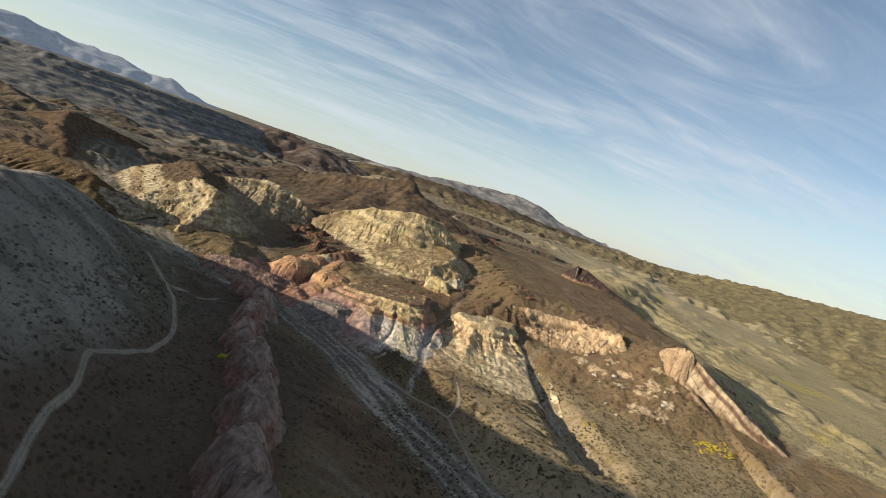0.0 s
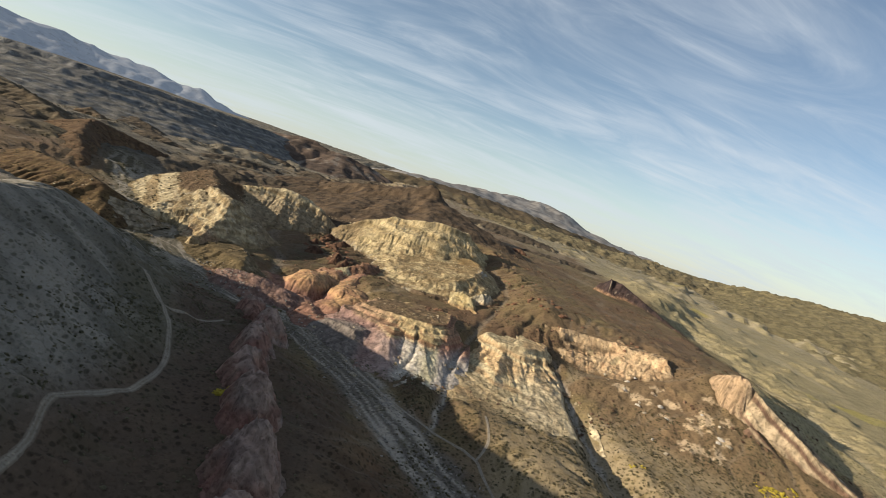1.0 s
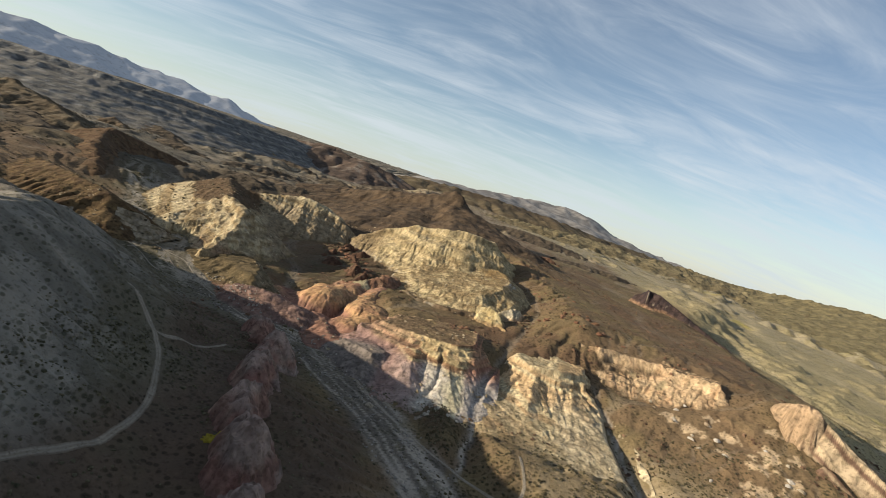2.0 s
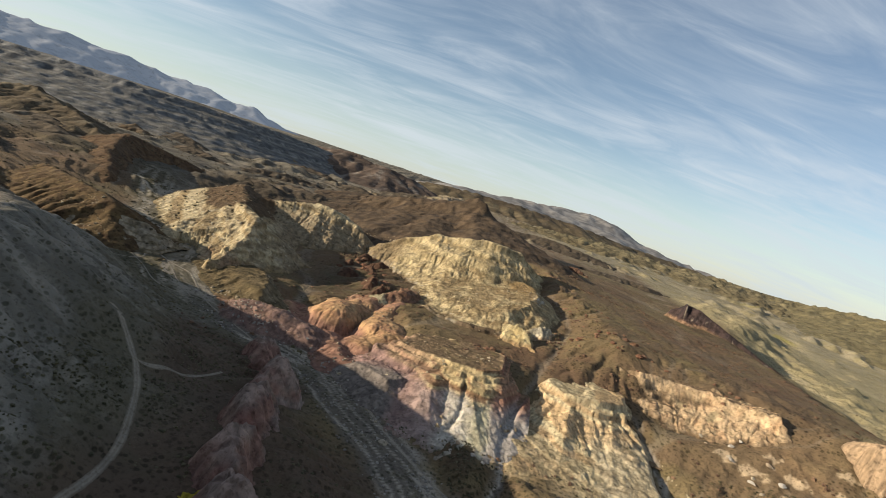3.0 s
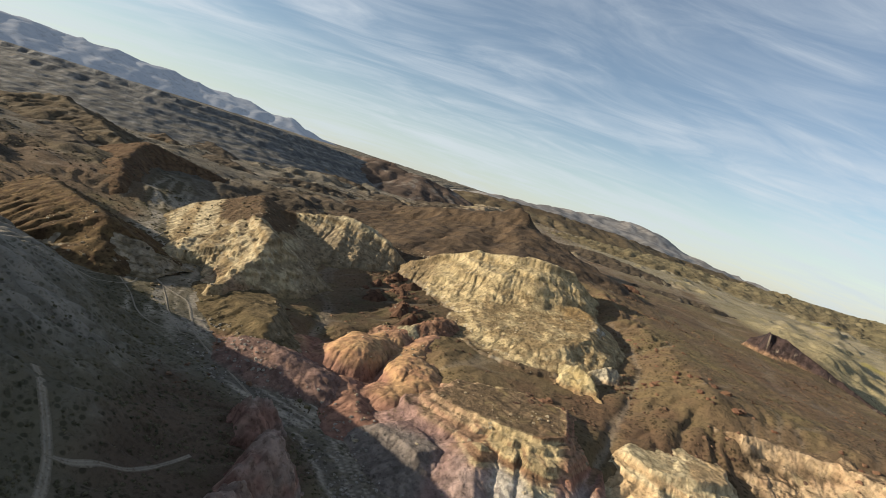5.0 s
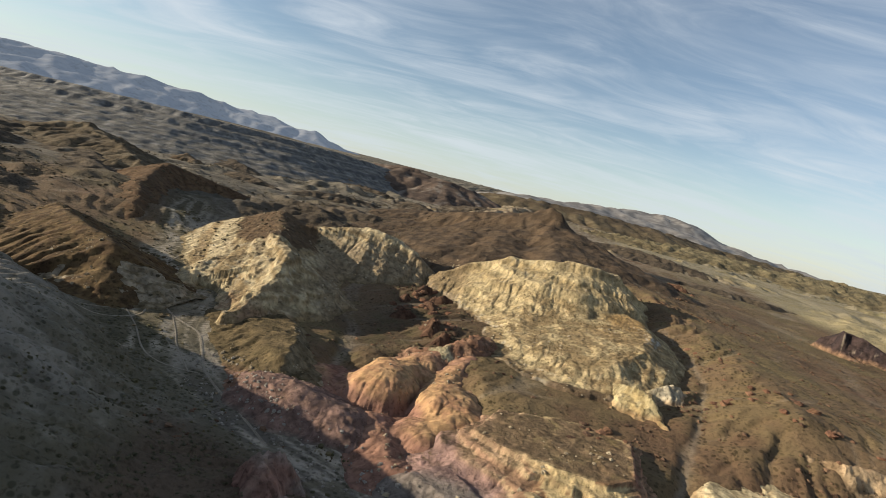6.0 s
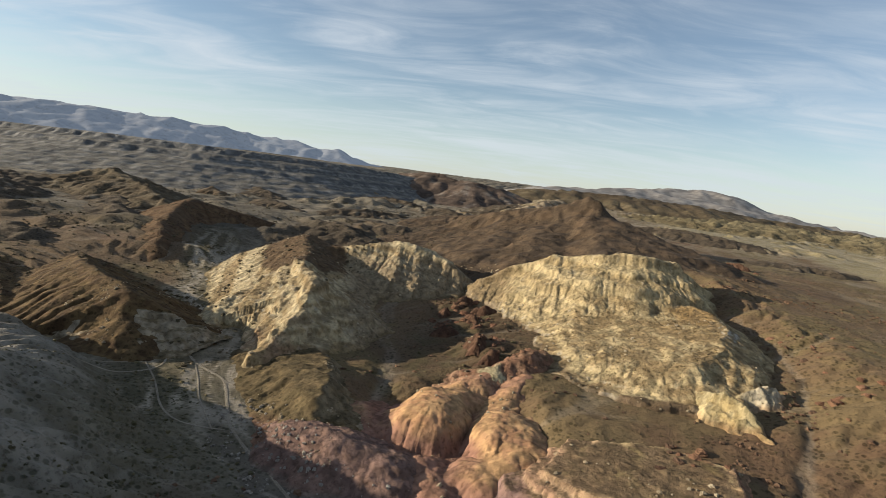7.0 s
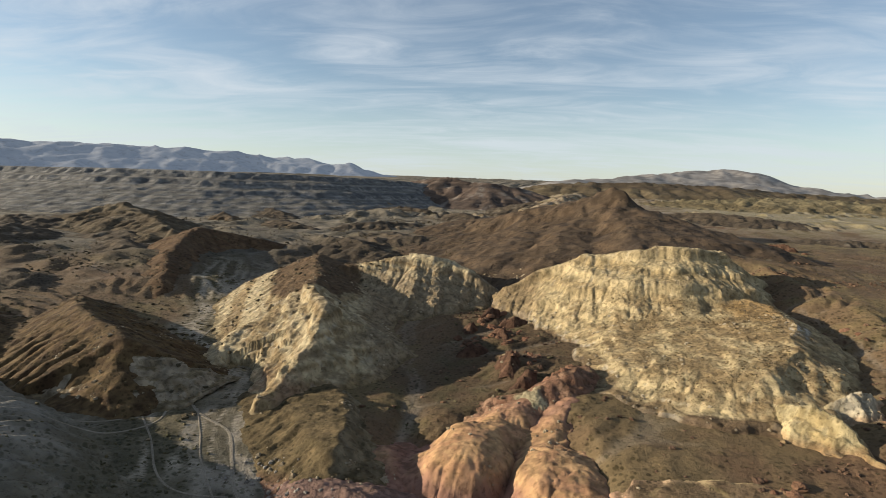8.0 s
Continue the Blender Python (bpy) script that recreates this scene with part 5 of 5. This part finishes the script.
outcrop("mesa", "long grey mesa with dark level beds", "mesa", (-1500, 440, -230, 1130), 3.3, mesa_shape, mesa_tint, soil_mat, sink=1.0, detail=0.3, scale=4.0, wear=0, bright=0.72)
far_outcrop("dark hill with white gullies", "hill", "hill", [(-420, 1060, 66), (-330, 1010, 76), (-280, 1000, 66), (-250, 990, 66), (-190, 1010, 58)], 0.3, 0.36, 14, 28, 297, 5.0, 120, (0.16, 0.12, 0.10), (0.25, 0.18, 0.14), (0.55, 0.48, 0.42), 9.0)
far_outcrop("brown ridge behind the plateau", "ridge", "hill", [(-180, 1240, 70), (0, 1300, 76), (150, 1380, 74), (330, 1500, 64), (560, 1600, 56)], 0.25, 0.22, 18, 45, 301, 8.0, 200, (0.21, 0.155, 0.10), (0.26, 0.20, 0.12), (0.36, 0.29, 0.18), 12.0)

far_outcrop("straw-coloured grassy ridge with shallow rills", "ridge", "hill", [(300, 1010, 44), (470, 890, 63), (545, 838, 75), (664, 747, 85), (800, 600, 98), (1000, 380, 106)], 0.16, 0.16, 15, 24, 305, 4.2, 300,
            (0.40, 0.335, 0.185), (0.39, 0.325, 0.18), (0.36, 0.30, 0.165), 9.0, ledge=0.1)
far_outcrop("straw-coloured badland slopes cut by sharp rills", "badland_slope", "hill", [(60, 1010, 48), (180, 985, 56), (270, 950, 53), (360, 930, 58), (450, 880, 56), (520, 820, 62)], 0.15, 0.13, 26, 22, 307, 3.4, 220,
            (0.40, 0.335, 0.20), (0.31, 0.25, 0.145), (0.25, 0.195, 0.115), 9.0, ledge=0.1)
far_outcrop("cream rock band below the brown hill", "rock_band", "rock outcrop", [(-118, 452, 17), (-96, 446, 20), (-74, 446, 19.5), (-52, 456, 22)], 0.5, 0.7, 4, 9, 340, 1.4, 26, (0.50, 0.42, 0.30), (0.26, 0.18, 0.12), (0.20, 0.14, 0.09), 3.0, 2.0, 1.6, 5)
far_outcrop("pale rock ledge breaking out of the plateau", "rock_band", "rock outcrop", [(58, 366, 21), (66, 357, 23), (76, 348, 22), (86, 334, 19)], 0.5, 0.7, 3, 7, 344, 0.8, 16, (0.50, 0.42, 0.29), (0.40, 0.30, 0.19), (0.24, 0.16, 0.10), 2.4, 1.5, 1.5, 3)
hill_rng = np.random.RandomState(31)
for cx, cy, top, long in ((-215, 470, 9, 40), (-180, 520, 11, 46), (-150, 590, 13, 52), (-250, 600, 10, 60), (-90, 640, 14, 60), (-200, 700, 13, 66), (-60, 760, 16, 80), (-140, 840, 15, 84), (-290, 740, 12, 70), (60, 700, 9, 80), (-420, 640, 12, 60),
                          (-340, 560, 9, 46), (-380, 420, 9, 44), (-330, 380, 8, 40), (-450, 380, 12, 60), (-520, 440, 13, 66), (-300, 300, 8, 36), (-370, 300, 11, 50), (120, 560, 6, 60), (-30, 690, 12, 50)):
    lean = hill_rng.uniform(-0.9, 0.9)
    dx, dy = math.cos(lean) * long * 0.5, math.sin(lean) * long * 0.5
    base = float(land(np.array([cx], np.float32), np.array([cy], np.float32))[0])
    top, dx, dy = 0.6 * top, 1.4 * dx, 1.4 * dy
    pale = hill_rng.rand() < 0.4
    far_outcrop("low dark brown hill with gullied sides" if not pale else "low brown hill with pale gullied sides", "hill", "hill",
                [(cx - dx, cy - dy, base + top * 0.35), (cx - dx * 0.2, cy - dy * 0.2 + 3, base + top), (cx + dx * 0.5, cy + dy * 0.5 - 3, base + top * 0.75), (cx + dx * 1.1, cy + dy * 1.1, base + 0.5)],
                0.24, 0.24, 7.0, 11, 350 + int(cy) % 97, 1.8, 56, (0.18, 0.14, 0.10), (0.14, 0.11, 0.08), (0.40, 0.34, 0.26) if pale else (0.24, 0.19, 0.135), 5.0, ledge=0.2)

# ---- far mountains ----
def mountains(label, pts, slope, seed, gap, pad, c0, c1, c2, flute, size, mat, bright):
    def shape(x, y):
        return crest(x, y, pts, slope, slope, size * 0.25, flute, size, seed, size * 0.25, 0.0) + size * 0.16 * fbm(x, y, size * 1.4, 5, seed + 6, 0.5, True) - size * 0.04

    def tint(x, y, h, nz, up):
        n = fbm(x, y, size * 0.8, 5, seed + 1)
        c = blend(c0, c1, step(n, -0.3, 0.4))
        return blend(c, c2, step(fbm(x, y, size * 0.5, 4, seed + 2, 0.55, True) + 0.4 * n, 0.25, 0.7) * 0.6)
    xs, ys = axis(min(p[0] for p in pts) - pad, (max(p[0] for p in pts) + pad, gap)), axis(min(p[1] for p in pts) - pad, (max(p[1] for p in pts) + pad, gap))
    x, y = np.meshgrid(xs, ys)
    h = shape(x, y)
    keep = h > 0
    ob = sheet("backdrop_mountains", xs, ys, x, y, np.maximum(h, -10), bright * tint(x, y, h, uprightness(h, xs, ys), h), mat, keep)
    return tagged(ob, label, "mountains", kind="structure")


# the range's blue-grey tint and the glow on both stand in for distance haze
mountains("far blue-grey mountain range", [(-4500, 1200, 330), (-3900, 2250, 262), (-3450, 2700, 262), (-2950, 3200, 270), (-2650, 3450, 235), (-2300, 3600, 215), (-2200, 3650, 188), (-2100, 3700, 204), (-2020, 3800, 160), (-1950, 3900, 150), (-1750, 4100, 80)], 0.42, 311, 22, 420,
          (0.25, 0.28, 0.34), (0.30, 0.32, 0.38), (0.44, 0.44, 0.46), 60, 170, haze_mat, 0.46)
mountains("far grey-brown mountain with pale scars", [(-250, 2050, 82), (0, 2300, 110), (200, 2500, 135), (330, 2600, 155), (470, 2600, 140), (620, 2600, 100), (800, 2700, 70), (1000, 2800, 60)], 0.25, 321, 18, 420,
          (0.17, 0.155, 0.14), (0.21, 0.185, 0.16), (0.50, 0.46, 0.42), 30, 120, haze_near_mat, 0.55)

# ---- tracks ----
def track(wide, pts):
    line = np.array(rounded(pts, 8))
    wide = wide * (0.85 if line[:, 1].max() < 206 else 0.6)
    way = np.gradient(line, axis=0)
    way /= np.linalg.norm(way, axis=1)[:, None]
    side = np.stack([way[:, 1], -way[:, 0]], 1)
    offs = np.linspace(-0.5, 0.5, 7)
    uneven = 1 + 0.25 * fbm(line[:, 0], line[:, 1], 5, 3, 331)
    x = line[:, 0][:, None] + side[:, 0][:, None] * offs[None] * wide * uneven[:, None]
    y = line[:, 1][:, None] + side[:, 1][:, None] * offs[None] * wide * uneven[:, None]
    rut = np.array([0.0, 0.0, 1.0, 0.3, 1.0, 0.0, 0.0])
    z = sample(NEAR, NEAR_X, NEAR_Y, x, y) + np.array([-0.10, 0.06, 0.05, 0.08, 0.05, 0.06, -0.10])[None]
    n = fbm(x, y, 4, 3, 332)
    tint = blend(blend((0.29, 0.255, 0.205), (0.23, 0.195, 0.15), step(n, -0.3, 0.4)), (0.34, 0.30, 0.245), rut[None] * 0.8 * np.ones_like(x))
    edge = np.array([1.0, 0.55, 0.1, 0.25, 0.1, 0.55, 1.0])[None] * np.ones_like(x)
    around = ground_tint(x.astype(np.float32), y.astype(np.float32), z.astype(np.float32), np.ones_like(x))
    tint = blend(0.75 * tint, around, np.clip(edge + 0.25 * n, 0, 1))
    ob = sheet("dirt_track", None, None, x, y, z, tint, gravel_mat)
    return tagged(ob, "pale dirt track worn through the scrub", "track", kind="structure")


for wide, pts in TRACKS:
    track(wide, pts)


# ---- what grows and lies on the land ----
def lump(rings, spokes, seed, squash=1.0, jag=0.3):
    """A small uneven lump: places and triangles."""
    rng = np.random.RandomState(seed)
    co = [(0, 0, squash * rng.uniform(0.85, 1.1))]
    for r in range(rings):
        a = (r + 1) / rings * math.pi * 0.55
        for s in range(spokes):
            t = 2 * math.pi * (s + 0.5 * (r % 2)) / spokes + rng.uniform(-0.2, 0.2)
            k = 1 + rng.uniform(-jag, jag)
            co.append((math.sin(a) * math.cos(t) * k, math.sin(a) * math.sin(t) * k, squash * math.cos(a) * (1 + rng.uniform(-jag, jag) * 0.5)))
    tri = [(0, 1 + s, 1 + (s + 1) % spokes) for s in range(spokes)]
    for r in range(rings - 1):
        for s in range(spokes):
            a0, a1 = 1 + r * spokes + s, 1 + r * spokes + (s + 1) % spokes
            tri += [(a0, a0 + spokes, a1 + spokes), (a0, a1 + spokes, a1)]
    return np.array(co, np.float32), np.array(tri, np.int32)


def strewn(name, label, category, spots, size, colours, templates, mat, seed, sink=0.1, smooth=False):
    """Many small lumps, too many to count, as one object."""
    rng = np.random.RandomState(seed)
    x, y, z = spots
    total = len(x)
    pick = rng.randint(0, len(templates), total)
    scale = size[0] + (size[1] - size[0]) * rng.rand(total) ** 2
    turn = rng.rand(total) * 2 * np.pi
    stretch = rng.uniform(0.75, 1.3, (total, 3))
    shade = rng.rand(total)
    cos, tris, cols, base = [], [], [], 0
    for k, (co, tri) in enumerate(templates):
        m = pick == k
        n = int(m.sum())
        if not n:
            continue
        c, s = np.cos(turn[m])[:, None], np.sin(turn[m])[:, None]
        lx, ly, lz = co[None, :, 0] * stretch[m, 0:1], co[None, :, 1] * stretch[m, 1:2], co[None, :, 2] * stretch[m, 2:3]
        r = scale[m][:, None]
        p = np.stack([x[m][:, None] + r * (lx * c - ly * s), y[m][:, None] + r * (lx * s + ly * c), z[m][:, None] + r * (lz - sink)], -1)
        cos.append(p.reshape(-1, 3))
        tris.append((tri[None] + (base + np.arange(n) * len(co))[:, None, None]).reshape(-1, 3))
        tint = blend(colours[0], colours[1], shade[m])
        cols.append(np.repeat(tint, len(co), 0))
        base += n * len(co)
    co, tri, col = np.concatenate(cos).astype(np.float32), np.concatenate(tris).astype(np.int32), np.concatenate(cols)
    me = bpy.data.meshes.new(name)
    me.vertices.add(len(co))
    me.vertices.foreach_set("co", co.reshape(-1))
    me.loops.add(len(tri) * 3)
    me.loops.foreach_set("vertex_index", tri.reshape(-1))
    me.polygons.add(len(tri))
    me.polygons.foreach_set("loop_start", np.arange(len(tri), dtype=np.int32) * 3)
    me.polygons.foreach_set("use_smooth", np.full(len(tri), smooth))
    me.update(calc_edges=True)
    attr = me.attributes.new("tint", "FLOAT_COLOR", "POINT")
    attr.data.foreach_set("color", np.concatenate([col, np.ones((len(col), 1), np.float32)], 1).astype(np.float32).reshape(-1))
    me.materials.append(mat)
    return tagged(new(name, me), label, category, kind="stuff")


def spots_in(box, tries, seed, chance):
    """Places in a box, each kept by its chance."""
    rng = np.random.RandomState(seed)
    x, y = rng.uniform(box[0], box[2], tries).astype(np.float32), rng.uniform(box[1], box[3], tries).astype(np.float32)
    m = rng.rand(tries) < np.clip(chance(x, y), 0, 1)
    x, y = x[m], y[m]
    return x, y, surface(x, y)


def surface(x, y):
    inside = (x > NEAR_X[0]) & (x < NEAR_X[-1]) & (y > NEAR_Y[0]) & (y < NEAR_Y[-1])
    z = sample(TOP, NEAR_X, NEAR_Y, x, y)
    if not inside.all():
        z[~inside] = ground_height(x[~inside], y[~inside])
    return z


def bare(x, y):
    """1 where rock stands out of the ground or a track runs, 0 on open ground."""
    rock = step(sample(TOP, NEAR_X, NEAR_Y, x, y) - sample(NEAR, NEAR_X, NEAR_Y, x, y), 0.1, 0.8)
    for wide, pts in TRACKS:
        rock = np.maximum(rock, step(-nearest(x, y, pts)[0], -wide * 0.9, -wide * 0.5))
    return rock


shrub_mat = earth("scrub", 1.5, 9.0, 0.1, 0.8, 0.95, (0.55, 0.55, 0.5))
stone_mat = earth("stone", 0.8, 5.0, 0.1, 0.6)
SHRUBS = [lump(2, 6, 400 + k, 0.75, 0.38) for k in range(6)]
SMALL = [lump(2, 5, 420 + k, 0.7, 0.4) for k in range(5)]
STONES = [lump(2, 4, 440 + k, 0.7, 0.35) for k in range(6)]


def clumps(x, y, size, lo, hi, seed):
    return step(fbm(x, y, size, 3, seed), lo, hi)


strewn("scrub", "dark grey-green desert scrub on the shaded slope", "scrub",
       spots_in((-150, 48, 5, 235), 50000, 501, lambda x, y: (1 - bare(x, y)) * (1 - step(-nearest(x, y, RIVER)[0], -11, -6)) * (0.10 + 0.9 * clumps(x, y, 22, -0.35, 0.4, 502)) * (1 - 0.85 * step(sample(NEAR, NEAR_X, NEAR_Y, x, y), 12, 18)) * (1 - 0.85 * step(x, -62, -50) * step(-y, -190, -170)) * (1 - 0.65 * step(-x, 74, 86) * step(y, 110, 130))),
       (0.16, 0.5), ((0.062, 0.06, 0.038), (0.14, 0.125, 0.078)), SMALL, shrub_mat, 503)
strewn("scrub", "dense dark scrub and reeds in the dry wash", "scrub",
       spots_in((-240, 195, -40, 400), 9000, 511, lambda x, y: (1 - bare(x, y)) * (0.06 + 0.8 * step(-nearest(x, y, RIVER)[0], -26, -12)) * step(nearest(x, y, RIVER)[0], 3, 8) * clumps(x, y, 12, -0.3, 0.4, 512)),
       (0.3, 0.9), ((0.07, 0.068, 0.036), (0.15, 0.125, 0.07)), SHRUBS, shrub_mat, 513)
strewn("scrub", "low dark scrub on the sunlit flat by the wash", "scrub",
       spots_in((0, 90, 150, 215), 17000, 521, lambda x, y: (1 - bare(x, y)) * (0.15 + 0.75 * clumps(x, y, 15, -0.3, 0.4, 522))),
       (0.2, 0.6), ((0.055, 0.05, 0.03), (0.11, 0.09, 0.05)), SMALL, shrub_mat, 523)
strewn("scrub", "scattered tufts on the brown hills", "scrub",
       spots_in((-90, 210, 200, 520), 34000, 531, lambda x, y: (1 - bare(x, y)) * (0.08 + 0.8 * clumps(x, y, 24, -0.2, 0.5, 532))),
       (0.15, 0.42), ((0.06, 0.045, 0.028), (0.10, 0.078, 0.042)), SMALL, shrub_mat, 533)
strewn("scrub", "far scrub on the valley floor", "scrub",
       spots_in((-520, 240, -130, 760), 16000, 541, lambda x, y: 0.1 + 0.8 * clumps(x, y, 45, -0.2, 0.4, 542)),
       (0.35, 1.1), ((0.05, 0.042, 0.027), (0.10, 0.082, 0.052)), SMALL, shrub_mat, 543)
strewn("scrub", "small dark tufts on the cream butte", "scrub",
       spots_in((-36, 280, 26, 346), 4500, 545, lambda x, y: bare(x, y) * (0.05 + 0.9 * clumps(x, y, 20, -0.25, 0.4, 546))),
       (0.18, 0.42), ((0.12, 0.09, 0.05), (0.20, 0.145, 0.08)), SMALL, shrub_mat, 547)
strewn("stones", "pale stones strewn along the riverbed", "stones",
       spots_in((-110, 95, 60, 235), 16000, 551, lambda x, y: step(-nearest(x, y, RIVER)[0], -13, -4) * (0.2 + 0.8 * clumps(x, y, 8, -0.2, 0.4, 552))),
       (0.2, 0.75), ((0.14, 0.125, 0.11), (0.30, 0.275, 0.245)), STONES, stone_mat, 553)
strewn("stones", "rust-brown rubble on the hillsides", "stones",
       spots_in((-95, 190, 170, 440), 22000, 561, lambda x, y: (1 - bare(x, y)) * (0.02 + 0.9 * clumps(x, y, 20, 0.12, 0.5, 562))),
       (0.25, 1.0), ((0.07, 0.043, 0.03), (0.16, 0.10, 0.065)), STONES, stone_mat, 563)
strewn("stones", "cream rubble below the cliffs", "stones",
       spots_in((-200, 180, 70, 400), 12000, 571, lambda x, y: 0.85 * bare(x, y) * clumps(x, y, 14, 0.0, 0.5, 572)),
       (0.25, 0.9), ((0.20, 0.155, 0.10), (0.34, 0.29, 0.21)), STONES, stone_mat, 573)
strewn("yellow_flowers", "patches of yellow flowering brush", "flowers",
       [np.concatenate(v) for v in zip(*(spots_in((cx - r, cy - r * 0.6, cx + r, cy + r * 0.6), n, 580 + int(cx), lambda x, y: clumps(x, y, 4, -0.3, 0.3, 581)) for cx, cy, r, n in ((129, 183, 7, 260), (78, 176, 2.5, 30), (-40, 128, 2.2, 60))))],
       (0.3, 0.7), ((0.30, 0.24, 0.03), (0.45, 0.36, 0.05)), SMALL, shrub_mat, 583)


# ---- boulders that can be told apart ----
def boulder_mesh(seed, tint):
    co, tri = lump(5, 9, seed, 0.85, 0.22)
    n = co / np.linalg.norm(co, axis=1)[:, None]
    co = co * (1 + 0.22 * gnoise(n[:, 0] * 2 + seed, n[:, 1] * 2 + n[:, 2], seed % 50)[:, None])
    me = bpy.data.meshes.new("boulder")
    me.from_pydata([tuple(map(float, c)) for c in co], [], [tuple(map(int, t)) for t in tri])
    attr = me.attributes.new("tint", "FLOAT_COLOR", "POINT")
    attr.data.foreach_set("color", np.tile(np.array((*tint, 1.0), np.float32), len(co)))
    me.materials.append(stone_mat)
    return me


RED_ROCKS = [boulder_mesh(600 + k, t) for k, t in enumerate(((0.14, 0.073, 0.046), (0.11, 0.06, 0.039), (0.16, 0.09, 0.058), (0.09, 0.056, 0.039), (0.145, 0.083, 0.052)))]
PALE_ROCKS = [boulder_mesh(620 + k, t) for k, t in enumerate(((0.31, 0.27, 0.21), (0.27, 0.21, 0.15), (0.38, 0.35, 0.31)))]
rock_rng = np.random.RandomState(77)


def boulders(spots, meshes, label, group):
    for cx, cy, spread, count, lo, hi in spots:
        for _ in range(count):
            x, y = cx + rock_rng.normal(0, spread), cy + rock_rng.normal(0, spread)
            r = lo + (hi - lo) * rock_rng.rand() ** 2
            z = float(surface(np.array([x], np.float32), np.array([y], np.float32))[0])
            ob = new("boulder", meshes[rock_rng.randint(len(meshes))])
            ob.matrix_world = pose(x, y, z - 0.15 * r, rock_rng.uniform(-20, 20), rock_rng.uniform(-20, 20), rock_rng.uniform(0, 360)) @ Matrix.Diagonal((r * rock_rng.uniform(0.8, 1.4), r * rock_rng.uniform(0.8, 1.2), r * rock_rng.uniform(0.7, 1.1), 1))
            tagged(ob, label, "boulder", group)


boulders(((-77, 322, 5, 14, 0.7, 2.2), (-79, 346, 4, 10, 0.7, 2.0), (-66, 328, 5, 14, 0.7, 2.2), (-56, 305, 4, 12, 0.6, 2.0), (-46, 293, 3, 8, 0.6, 1.6)),
         RED_ROCKS, "rust-red boulder on the brown slope", "red boulders on the slope")
boulders(((-1, 248, 4, 12, 0.5, 1.5), (58, 296, 8, 12, 0.6, 1.7), (56, 268, 7, 10, 0.6, 1.6), (42, 284, 5, 9, 0.6, 1.7), (48, 330, 8, 8, 0.6, 1.6), (92, 262, 12, 10, 0.5, 1.3), (50, 487, 9, 9, 1.0, 2.6)),
         RED_ROCKS, "dark brown boulder on the plateau", "boulders on the plateau")
boulders(((-19, 181, 0.3, 1, 1.5, 1.7), (6, 188, 3, 6, 0.4, 0.9), (104, 200, 7, 9, 0.6, 1.6), (92, 218, 6, 7, 0.5, 1.5), (84, 232, 5, 6, 0.5, 1.2)),
         PALE_ROCKS, "pale cream boulder fallen from the ledges", "pale boulders")
